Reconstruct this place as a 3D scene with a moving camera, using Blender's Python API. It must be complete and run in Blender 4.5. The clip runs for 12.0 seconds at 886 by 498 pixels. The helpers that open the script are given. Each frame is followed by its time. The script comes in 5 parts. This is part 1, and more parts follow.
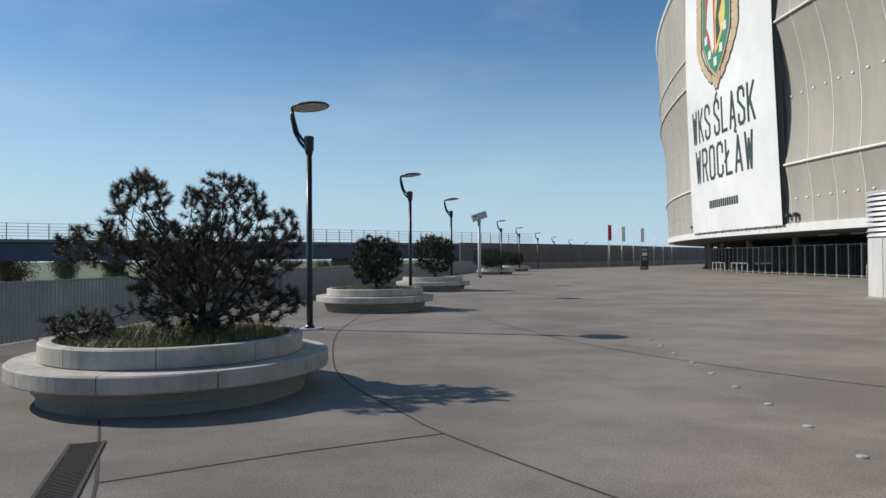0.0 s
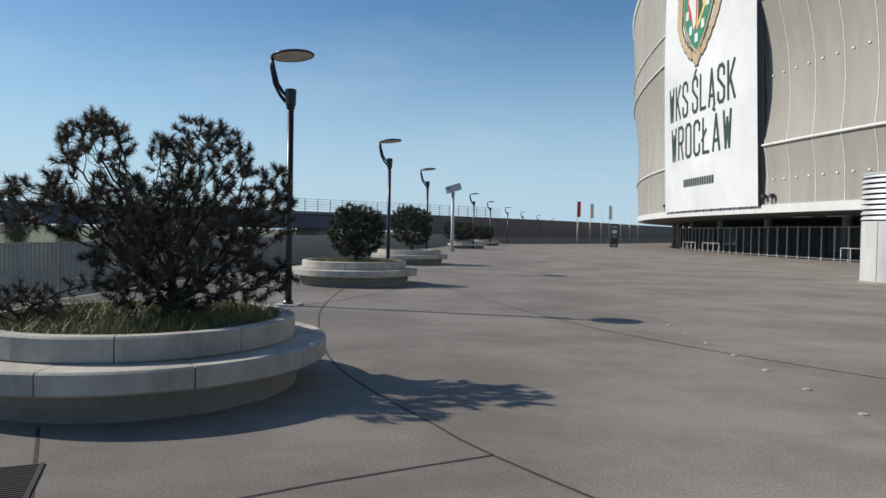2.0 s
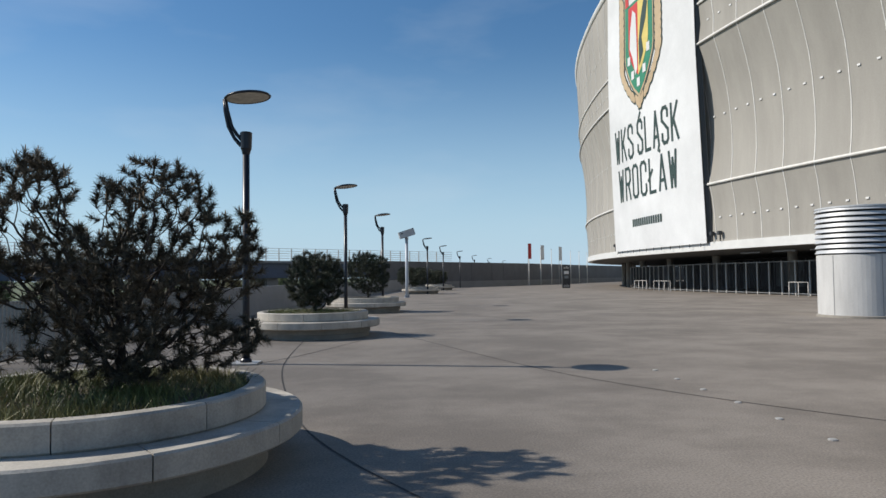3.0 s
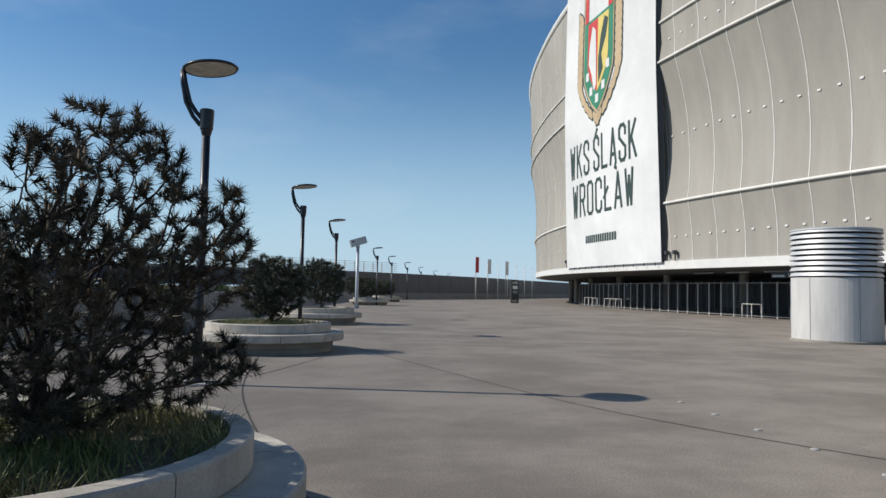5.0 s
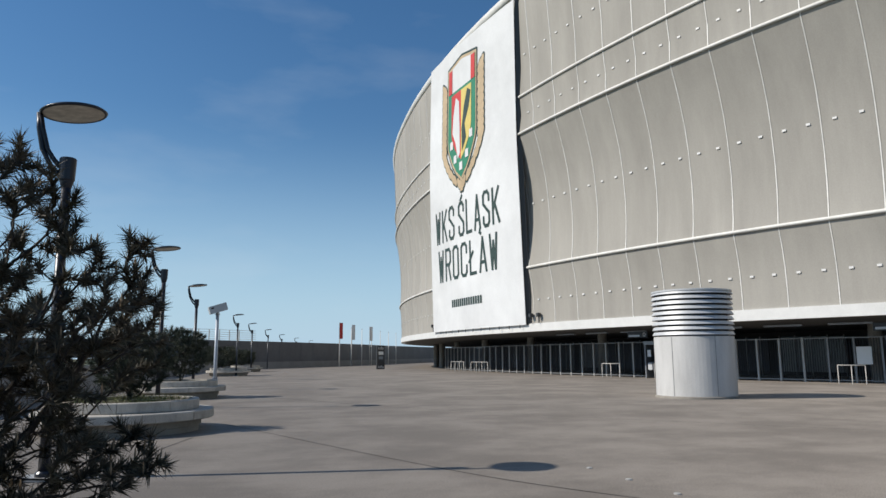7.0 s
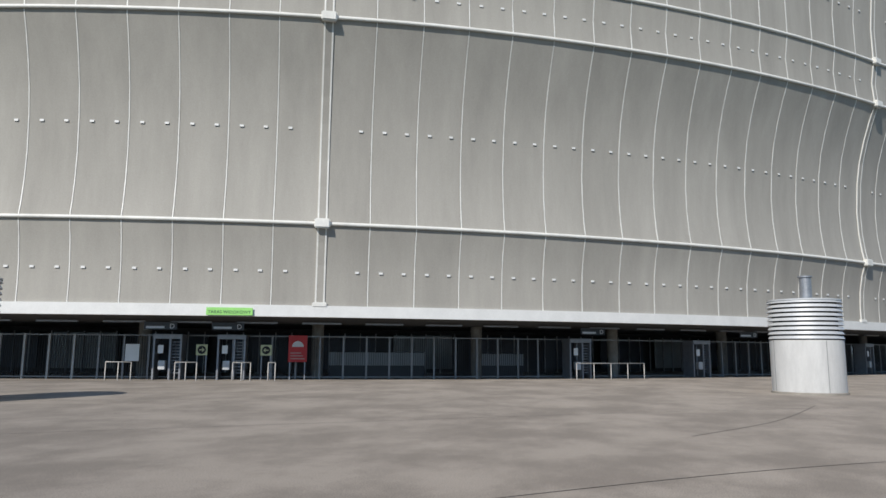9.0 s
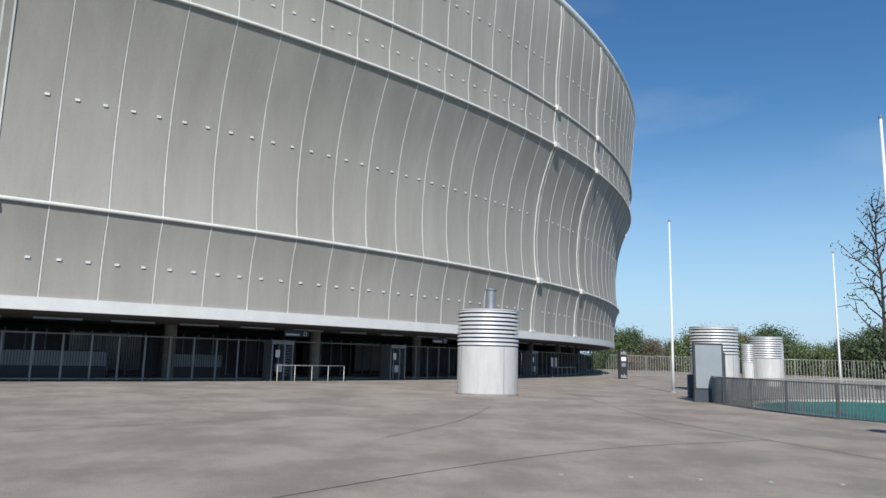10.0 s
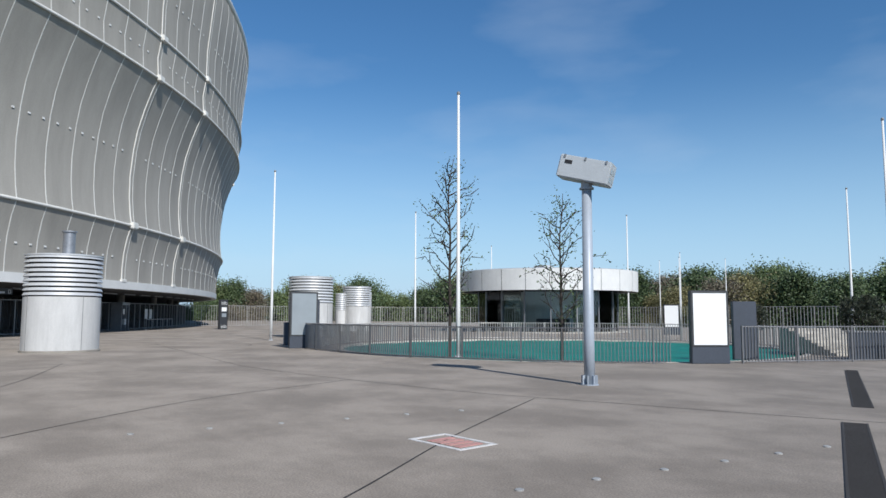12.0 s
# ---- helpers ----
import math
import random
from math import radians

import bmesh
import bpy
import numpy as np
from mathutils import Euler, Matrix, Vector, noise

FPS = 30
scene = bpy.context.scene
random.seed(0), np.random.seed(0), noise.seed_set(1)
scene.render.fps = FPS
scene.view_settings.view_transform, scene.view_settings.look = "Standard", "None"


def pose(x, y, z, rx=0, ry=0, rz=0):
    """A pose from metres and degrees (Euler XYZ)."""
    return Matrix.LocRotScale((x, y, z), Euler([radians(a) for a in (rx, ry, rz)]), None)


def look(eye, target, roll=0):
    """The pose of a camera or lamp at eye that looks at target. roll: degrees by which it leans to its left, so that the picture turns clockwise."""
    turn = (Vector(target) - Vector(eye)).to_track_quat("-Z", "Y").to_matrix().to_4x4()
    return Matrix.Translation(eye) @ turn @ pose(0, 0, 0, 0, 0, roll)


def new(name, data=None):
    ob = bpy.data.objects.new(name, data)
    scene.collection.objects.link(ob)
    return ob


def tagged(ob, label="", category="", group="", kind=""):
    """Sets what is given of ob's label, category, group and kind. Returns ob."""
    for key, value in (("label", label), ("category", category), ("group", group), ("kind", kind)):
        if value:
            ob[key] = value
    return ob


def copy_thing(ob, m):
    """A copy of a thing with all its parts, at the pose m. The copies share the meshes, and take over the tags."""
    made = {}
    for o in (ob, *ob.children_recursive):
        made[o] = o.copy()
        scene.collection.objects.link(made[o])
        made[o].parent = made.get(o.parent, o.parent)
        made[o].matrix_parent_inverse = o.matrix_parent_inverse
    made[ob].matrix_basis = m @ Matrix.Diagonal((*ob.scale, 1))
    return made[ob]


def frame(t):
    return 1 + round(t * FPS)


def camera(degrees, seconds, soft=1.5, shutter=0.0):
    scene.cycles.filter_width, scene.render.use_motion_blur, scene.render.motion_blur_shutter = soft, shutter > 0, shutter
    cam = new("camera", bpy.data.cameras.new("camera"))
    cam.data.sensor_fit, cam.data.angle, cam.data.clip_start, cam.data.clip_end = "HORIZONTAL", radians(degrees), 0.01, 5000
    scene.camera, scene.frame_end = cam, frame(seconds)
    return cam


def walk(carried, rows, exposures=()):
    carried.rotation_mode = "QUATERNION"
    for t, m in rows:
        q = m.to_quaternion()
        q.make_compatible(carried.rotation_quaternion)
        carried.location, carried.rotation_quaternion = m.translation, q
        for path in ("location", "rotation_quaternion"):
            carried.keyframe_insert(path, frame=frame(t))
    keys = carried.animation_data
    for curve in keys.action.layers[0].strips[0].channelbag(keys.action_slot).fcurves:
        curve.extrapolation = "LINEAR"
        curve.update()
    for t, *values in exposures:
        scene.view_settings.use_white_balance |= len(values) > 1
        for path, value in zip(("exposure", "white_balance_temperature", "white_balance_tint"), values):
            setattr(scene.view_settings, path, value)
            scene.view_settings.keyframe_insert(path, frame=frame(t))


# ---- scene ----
cam = camera(65.2, 12.0)
PATH = [
    (0, (2.851, 0.388, 1.612), (2.686, 2.381, 1.639), -0.4),
    (0.5, (2.657, 0.65, 1.641), (2.303, 2.618, 1.644), 1.1),
    (1, (2.427, 1.042, 1.618), (2.263, 3.034, 1.683), 0.0),
    (1.5, (2.258, 1.345, 1.58), (2.144, 3.34, 1.663), 0.3),
    (2, (2.084, 1.837, 1.592), (2.024, 3.835, 1.541), 1.1),
    (2.5, (1.832, 2.314, 1.639), (1.86, 4.313, 1.603), -1.2),
    (3, (1.684, 2.596, 1.624), (1.769, 4.592, 1.703), -0.6),
    (3.5, (1.428, 3.164, 1.625), (1.571, 5.156, 1.719), 0.1),
    (5.3, (0.852, 4.593, 1.576), (1.141, 6.569, 1.706), 1.6),
    (5.5, (0.799, 4.689, 1.557), (1.117, 6.655, 1.742), 1.8),
    (6, (0.691, 4.914, 1.581), (1.08, 6.862, 1.807), 1.0),
    (6.5, (0.448, 5.041, 1.606), (0.946, 6.957, 1.89), 0.2),
    (8.3, (0.746, 5.409, 1.6), (2.184, 6.747, 1.974), 1.9),
    (8.5, (0.834, 5.454, 1.629), (2.45, 6.567, 2.017), 2.6),
    (8.7, (0.978, 5.529, 1.67), (2.737, 6.416, 2.016), 1.8),
    (9, (1.189, 5.689, 1.724), (3.087, 6.25, 2.013), 0.4),
    (9.5, (1.525, 5.813, 1.681), (3.504, 5.84, 1.967), 1.0),
    (10, (1.602, 5.751, 1.712), (3.561, 5.496, 2.02), 1.4),
    (10.5, (1.761, 5.63, 1.694), (3.666, 5.104, 2.004), -0.2),
    (11, (1.903, 5.458, 1.677), (3.681, 4.577, 1.924), 0.4),
    (11.5, (2.092, 5.266, 1.625), (3.679, 4.069, 1.846), 0.5),
    (12, (2.123, 5.265, 1.632), (3.664, 4.003, 1.817), 0.2),
]
walk(cam, [(t, look(eye, target, roll)) for t, eye, target, roll in PATH], exposures=[(0.0, 0.0, 6560, 10), (3.7, 0.02, 6560, 10), (6.5, 0.0, 6500, 10), (8.5, -0.04, 6400, 10), (10.0, 0.04, 6150, 10), (12.0, 0.03, 6050, 10)])

# ---- world and sun ----
SUN_EL, SUN_DIR = radians(38), Vector((-0.98, 0.2, 0)).normalized()
world = bpy.data.worlds.new("sky")
scene.world = world
world.use_nodes = True
wn = world.node_tree
sky = wn.nodes.new("ShaderNodeTexSky")
sky.sky_type, sky.sun_disc, sky.sun_elevation = "NISHITA", False, SUN_EL
sky.sun_rotation = math.atan2(SUN_DIR.x, SUN_DIR.y)
sky.air_density, sky.dust_density, sky.ozone_density = 1.1, 0.15, 3.2
wn.nodes["Background"].inputs[1].default_value = 0.099
hs = wn.nodes.new("ShaderNodeHueSaturation")
hs.inputs["Saturation"].default_value = 1.22
wn.links.new(sky.outputs[0], hs.inputs["Color"])
# thin high cloud wisps
tex, wmap = wn.nodes.new("ShaderNodeTexCoord"), wn.nodes.new("ShaderNodeMapping")
wmap.inputs["Scale"].default_value = (2.2, 2.2, 7.0)
wnoise, wr, wmix = wn.nodes.new("ShaderNodeTexNoise"), wn.nodes.new("ShaderNodeMapRange"), wn.nodes.new("ShaderNodeMix")
wnoise.inputs["Scale"].default_value, wnoise.inputs["Detail"].default_value = 1.6, 7
wr.inputs[1].default_value, wr.inputs[2].default_value, wr.inputs[4].default_value = 0.52, 0.88, 0.2
wmix.data_type = "RGBA"
wmix.inputs[7].default_value = (7.0, 7.6, 8.2, 1)
wn.links.new(tex.outputs["Generated"], wmap.inputs[0]), wn.links.new(wmap.outputs[0], wnoise.inputs["Vector"])
wn.links.new(wnoise.outputs[0], wr.inputs[0]), wn.links.new(wr.outputs[0], wmix.inputs[0])
# pale haze low over the horizon
sep, hr, hmix = wn.nodes.new("ShaderNodeSeparateXYZ"), wn.nodes.new("ShaderNodeMapRange"), wn.nodes.new("ShaderNodeMix")
hr.interpolation_type = "SMOOTHSTEP"
hr.inputs[1].default_value, hr.inputs[2].default_value, hr.inputs[3].default_value, hr.inputs[4].default_value = -0.05, 0.34, 0.9, 0.0
hmix.data_type = "RGBA"
hmix.inputs[7].default_value = (4.4, 6.5, 8.5, 1)
wn.links.new(tex.outputs["Generated"], sep.inputs[0]), wn.links.new(sep.outputs[2], hr.inputs[0])
wn.links.new(hr.outputs[0], hmix.inputs[0]), wn.links.new(hs.outputs[0], hmix.inputs[6])
wn.links.new(hmix.outputs[2], wmix.inputs[6])
wn.links.new(wmix.outputs[2], wn.nodes["Background"].inputs[0])
sun = new("sun", bpy.data.lights.new("sun", "SUN"))
sun.data.energy, sun.data.angle, sun.data.color = 4.8, radians(0.53), (1.0, 0.935, 0.84)
sun.matrix_world = look((0, 0, 60), tuple(Vector((0, 0, 60)) - Vector((SUN_DIR.x * math.cos(SUN_EL), SUN_DIR.y * math.cos(SUN_EL), math.sin(SUN_EL)))))


# ---- materials ----
def mat(name, col, rough=0.7, metal=0.0, grain=40.0, vary=0.12, stain=0.6, stain_amt=0.15, bump=0.02, piece=0.0, streak=None, col2=None):
    """A surface with fine grain, broad stains, relief and, for pieces, a shift of tone from piece to piece."""
    m = bpy.data.materials.new(name)
    m.use_nodes = True
    nt, bs = m.node_tree, m.node_tree.nodes["Principled BSDF"]
    tc = nt.nodes.new("ShaderNodeNewGeometry")
    src = tc.outputs["Position"]
    if streak:
        mp = nt.nodes.new("ShaderNodeMapping")
        mp.inputs["Scale"].default_value = streak
        nt.links.new(src, mp.inputs[0])
        ssrc = mp.outputs[0]
    else:
        ssrc = src
    n1, n2 = nt.nodes.new("ShaderNodeTexNoise"), nt.nodes.new("ShaderNodeTexNoise")
    n1.inputs["Scale"].default_value, n1.inputs["Detail"].default_value = grain, 5
    n2.inputs["Scale"].default_value, n2.inputs["Detail"].default_value, n2.inputs["Roughness"].default_value = stain, 8, 0.68
    nt.links.new(src, n1.inputs["Vector"]), nt.links.new(ssrc, n2.inputs["Vector"])

    def ramp(node, amt):
        r = nt.nodes.new("ShaderNodeMapRange")
        r.inputs[1].default_value, r.inputs[2].default_value = 0.3, 0.7
        r.inputs[3].default_value, r.inputs[4].default_value = 1 - amt, 1 + amt
        nt.links.new(node.outputs[0], r.inputs[0])
        return r.outputs[0]

    mul = nt.nodes.new("ShaderNodeMath")
    mul.operation = "MULTIPLY"
    nt.links.new(ramp(n1, vary), mul.inputs[0]), nt.links.new(ramp(n2, stain_amt), mul.inputs[1])
    val = mul.outputs[0]
    if piece:
        oi, r = nt.nodes.new("ShaderNodeObjectInfo"), nt.nodes.new("ShaderNodeMapRange")
        r.inputs[3].default_value, r.inputs[4].default_value = 1 - piece, 1 + piece
        nt.links.new(oi.outputs["Random"], r.inputs[0])
        m2 = nt.nodes.new("ShaderNodeMath")
        m2.operation = "MULTIPLY"
        nt.links.new(val, m2.inputs[0]), nt.links.new(r.outputs[0], m2.inputs[1])
        val = m2.outputs[0]
    base = nt.nodes.new("ShaderNodeMix")
    base.data_type = "RGBA"
    base.inputs[6].default_value, base.inputs[7].default_value = (*col, 1), (*(col2 or col), 1)
    r = nt.nodes.new("ShaderNodeMapRange")
    r.inputs[1].default_value, r.inputs[2].default_value = 0.42, 0.58
    nt.links.new(n2.outputs[0], r.inputs[0]), nt.links.new(r.outputs[0], base.inputs[0])
    sc = nt.nodes.new("ShaderNodeVectorMath")
    sc.operation = "SCALE"
    nt.links.new(base.outputs[2], sc.inputs[0]), nt.links.new(val, sc.inputs["Scale"])
    nt.links.new(sc.outputs[0], bs.inputs["Base Color"])
    bs.inputs["Roughness"].default_value, bs.inputs["Metallic"].default_value = rough, metal
    if bump:
        b = nt.nodes.new("ShaderNodeBump")
        b.inputs["Strength"].default_value, b.inputs["Distance"].default_value = 0.5, bump
        nt.links.new(n1.outputs[0], b.inputs["Height"]), nt.links.new(b.outputs[0], bs.inputs["Normal"])
    return m


M_PLAZA = mat("plaza concrete", (0.178, 0.154, 0.129), 0.85, grain=48, vary=0.28, stain=0.34, stain_amt=0.15, bump=0.005, streak=(1.0, 1.15, 1), col2=(0.222, 0.194, 0.164))
M_PLAZA.node_tree.nodes["Principled BSDF"].inputs["Diffuse Roughness"].default_value = 0.55
M_JOINT = mat("joint tar", (0.035, 0.032, 0.03), 0.9, bump=0)
M_CONC = mat("cast concrete", (0.40, 0.375, 0.33), 0.85, grain=60, vary=0.12, stain=1.9, stain_amt=0.34, bump=0.003, piece=0.06, streak=(1, 1, 0.5))
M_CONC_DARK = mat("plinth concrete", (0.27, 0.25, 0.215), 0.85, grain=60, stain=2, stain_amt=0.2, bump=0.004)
M_DRUM = mat("vent concrete", (0.52, 0.515, 0.50), 0.6, grain=30, vary=0.05, stain=0.9, stain_amt=0.16, bump=0.002, streak=(1.5, 1.5, 0.3))
M_LOUVRE = mat("louvre metal", (0.54, 0.55, 0.555), 0.45, 0.25, grain=30, vary=0.04, stain=1.5, stain_amt=0.08, bump=0)
# near-black: shade of hollows put into the colour; also black sign discs
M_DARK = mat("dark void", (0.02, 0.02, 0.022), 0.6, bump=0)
M_POST = mat("black lacquer", (0.012, 0.016, 0.026), 0.35, 0.2, grain=20, stain=3, bump=0)
M_LENS = mat("lamp diffuser", (0.42, 0.40, 0.36), 0.35, grain=9, vary=0.2, stain=5, stain_amt=0.3, bump=0)
M_STEEL = mat("galvanised steel", (0.30, 0.31, 0.33), 0.45, 0.6, grain=25, vary=0.12, stain=3, stain_amt=0.15, bump=0)
M_GREYPAINT = mat("grey paint", (0.36, 0.40, 0.45), 0.45, 0.1, grain=30, vary=0.05, stain=2, stain_amt=0.1, bump=0)
M_SPK = mat("speaker housing", (0.45, 0.48, 0.50), 0.5, grain=40, vary=0.05, stain=2, stain_amt=0.06, bump=0)
M_WHITE = mat("white paint", (0.68, 0.68, 0.66), 0.5, grain=20, vary=0.04, stain=1, stain_amt=0.07, bump=0)
M_FABRIC = mat("facade membrane", (0.338, 0.322, 0.289), 0.75, 0.0, grain=16, vary=0.05, stain=0.22, stain_amt=0.13, bump=0.004, piece=0.03, streak=(2.2, 2.2, 0.35))
M_FABRIC.node_tree.nodes["Principled BSDF"].inputs["Specular IOR Level"].default_value = 0.2
M_SEAM = mat("seam white", (0.66, 0.65, 0.61), 0.5, grain=20, vary=0.05, bump=0)
M_BANNER = mat("banner cloth", (0.68, 0.69, 0.69), 0.7, grain=12, vary=0.03, stain=0.1, stain_amt=0.16, bump=0)
M_INK = mat("dark green ink", (0.03, 0.06, 0.055), 0.7, bump=0)
M_GREEN = mat("emblem green", (0.03, 0.22, 0.13), 0.7, bump=0)
M_RED = mat("emblem red", (0.55, 0.05, 0.05), 0.7, bump=0)
M_YELLOW = mat("emblem yellow", (0.65, 0.52, 0.16), 0.7, bump=0)
M_TAN = mat("emblem tan", (0.50, 0.38, 0.24), 0.7, bump=0)
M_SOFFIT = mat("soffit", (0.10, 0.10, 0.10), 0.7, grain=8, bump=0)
M_FENCE = mat("fence steel", (0.27, 0.272, 0.272), 0.5, 0.4, grain=20, bump=0)
M_FENCE_LT = mat("light fence steel", (0.42, 0.41, 0.39), 0.5, 0.3, grain=20, bump=0)
M_COURT = mat("court fence steel", (0.17, 0.17, 0.175), 0.5, 0.3, grain=20, bump=0)
M_GATE = mat("gate steel", (0.055, 0.058, 0.062), 0.5, 0.3, grain=20, bump=0)
M_SLATE = mat("slate blue panel", (0.055, 0.065, 0.085), 0.5, 0.1, grain=14, vary=0.06, stain=0.8, stain_amt=0.12, bump=0)
M_GWALL = mat("grey parapet", (0.20, 0.21, 0.225), 0.7, grain=20, stain=0.6, stain_amt=0.15)
M_TEAL = mat("green net", (0.005, 0.17, 0.125), 0.6, grain=6, vary=0.15, stain=0.5, stain_amt=0.25, bump=0.01)
M_SOIL = mat("soil", (0.09, 0.075, 0.05), 0.95, grain=25, vary=0.3, bump=0.02)
M_BARK = mat("bark", (0.042, 0.033, 0.027), 0.9, grain=60, vary=0.3, bump=0.01)
M_LAND = mat("meadow", (0.09, 0.11, 0.05), 0.95, grain=0.6, vary=0.3, stain=0.05, stain_amt=0.3)
M_BLUE = mat("girder blue", (0.05, 0.08, 0.14), 0.5, grain=5, stain=0.4)
M_BARRIER = mat("barrier panel", (0.085, 0.095, 0.115), 0.6, grain=3, vary=0.08, stain=0.3, stain_amt=0.2, bump=0)
M_SHOOT = mat("young pine shoot", (0.30, 0.22, 0.14), 0.8, bump=0)
M_SIGNR = mat("sign red", (0.50, 0.03, 0.03), 0.5, bump=0)
M_SIGNG = mat("sign green", (0.28, 0.60, 0.16), 0.5, bump=0)
M_SIGNY = mat("sign cream", (0.60, 0.62, 0.36), 0.5, bump=0)
M_ROADPAINT = mat("worn white paint", (0.62, 0.60, 0.58), 0.8, grain=50, vary=0.25, stain=6, stain_amt=0.2, bump=0)
M_ROADRED = mat("worn red paint", (0.48, 0.25, 0.22), 0.8, grain=50, vary=0.25, stain=6, stain_amt=0.2, bump=0)
M_POSTER = mat("lit poster", (0.85, 0.85, 0.83), 0.3, grain=3, vary=0.01, stain=0.5, stain_amt=0.02, bump=0)
M_POSTERG = mat("grey poster glass", (0.28, 0.31, 0.33), 0.15, grain=3, vary=0.02, stain=0.5, stain_amt=0.08, bump=0)


def leaf_mat(name, a, b, rough=0.6):
    m = mat(name, a, rough, grain=3, vary=0.25, stain=1.1, stain_amt=0.25, bump=0, col2=b)
    nt, bs = m.node_tree, m.node_tree.nodes["Principled BSDF"]
    geo = nt.nodes.new("ShaderNodeNewGeometry")
    r, sc = nt.nodes.new("ShaderNodeMapRange"), nt.nodes.new("ShaderNodeVectorMath")
    r.inputs[3].default_value, r.inputs[4].default_value = 0.6, 1.45
    sc.operation = "SCALE"
    nt.links.new(geo.outputs["Random Per Island"], r.inputs[0])
    nt.links.new(bs.inputs["Base Color"].links[0].from_socket, sc.inputs[0])
    nt.links.new(r.outputs[0], sc.inputs["Scale"])
    nt.links.new(sc.outputs[0], bs.inputs["Base Color"])
    return m


M_NEEDLE = leaf_mat("pine needles", (0.060, 0.057, 0.036), (0.088, 0.071, 0.047))
M_NEEDLE_D = leaf_mat("dark pine needles", (0.034, 0.048, 0.028), (0.05, 0.056, 0.034))
M_GRASS = leaf_mat("grass blades", (0.10, 0.13, 0.035), (0.19, 0.17, 0.07))
M_LEAF = leaf_mat("leaf green", (0.105, 0.15, 0.055), (0.14, 0.18, 0.07))
M_LEAF2 = leaf_mat("leaf olive", (0.17, 0.16, 0.07), (0.20, 0.18, 0.08))
M_LEAF3 = leaf_mat("leaf dark", (0.062, 0.10, 0.042), (0.09, 0.125, 0.052))
M_LEAF4 = leaf_mat("bare twig brown", (0.16, 0.13, 0.10), (0.145, 0.135, 0.085))


def glass(name, col, rough=0.03):
    m = bpy.data.materials.new(name)
    m.use_nodes = True
    nt = m.node_tree
    gl, tr, mx, fr = (nt.nodes.new("ShaderNode" + k) for k in ("BsdfGlossy", "BsdfTransparent", "MixShader", "Fresnel"))
    gl.inputs["Roughness"].default_value = rough
    tr.inputs[0].default_value = (*col, 1)
    fr.inputs[0].default_value = 1.5
    nt.links.new(fr.outputs[0], mx.inputs[0]), nt.links.new(tr.outputs[0], mx.inputs[1]), nt.links.new(gl.outputs[0], mx.inputs[2])
    nt.links.new(mx.outputs[0], nt.nodes["Material Output"].inputs[0])
    return m


M_GLASS = glass("tinted glass", (0.78, 0.84, 0.85))


# ---- mesh helpers ----
def mesh_from(name, verts, faces, material, smooth=False):
    me = bpy.data.meshes.new(name)
    me.from_pydata([tuple(v) for v in verts], [], faces)
    me.materials.append(material)
    if smooth:
        for p in me.polygons:
            p.use_smooth = True
    me.update()
    return me


def thing(name, label, category, loc=(0, 0, 0), rz=0, group="", kind=""):
    ob = new(name)
    ob.matrix_basis = pose(*loc, 0, 0, rz)
    return tagged(ob, label, category, group, kind)


def part(name, bm, material, parent, label="", smooth=False):
    """One mesh object under a thing or a part; bm is a bmesh or a ready mesh."""
    if isinstance(bm, bmesh.types.BMesh):
        bmesh.ops.recalc_face_normals(bm, faces=bm.faces)
        me = bpy.data.meshes.new(name)
        bm.to_mesh(me)
        bm.free()
        me.materials.append(material)
        if smooth:
            for p in me.polygons:
                p.use_smooth = True
    else:
        me = bm
    ob = new(name, me)
    ob.parent = parent
    return tagged(ob, label)


def box(bm, x0, x1, y0, y1, z0, z1, bevel=0.0, m=None):
    made = bmesh.ops.create_cube(bm, size=1)["verts"]
    bmesh.ops.scale(bm, vec=(x1 - x0, y1 - y0, z1 - z0), verts=made)
    bmesh.ops.translate(bm, vec=((x0 + x1) / 2, (y0 + y1) / 2, (z0 + z1) / 2), verts=made)
    if bevel:
        es = list({e for v in made for e in v.link_edges})
        res = bmesh.ops.bevel(bm, geom=es, offset=bevel, segments=2, affect="EDGES")
        made = list({v for fc in res["faces"] for v in fc.verts} | {v for v in made if v.is_valid})
    if m is not None:
        bmesh.ops.transform(bm, matrix=m, verts=[v for v in made if v.is_valid])
    return bm


def bx(*a, **k):
    return box(bmesh.new(), *a, **k)


def lathe(profile, seg=48, cap=False, a0=0.0, a1=360.0):
    """Turns (radius, height) pairs about z."""
    bm, rings, full = bmesh.new(), [], a1 - a0 >= 359.9
    n = seg if full else seg + 1
    for r, z in profile:
        rings.append([bm.verts.new((r * math.cos(radians(a0 + (a1 - a0) * i / seg)), r * math.sin(radians(a0 + (a1 - a0) * i / seg)), z)) for i in range(n)])
    for a, b in zip(rings, rings[1:]):
        for i in range(seg):
            j = (i + 1) % n
            bm.faces.new((a[i], a[j], b[j], b[i]))
    if cap:
        bm.faces.new(rings[0][::-1]), bm.faces.new(rings[-1])
    return bm


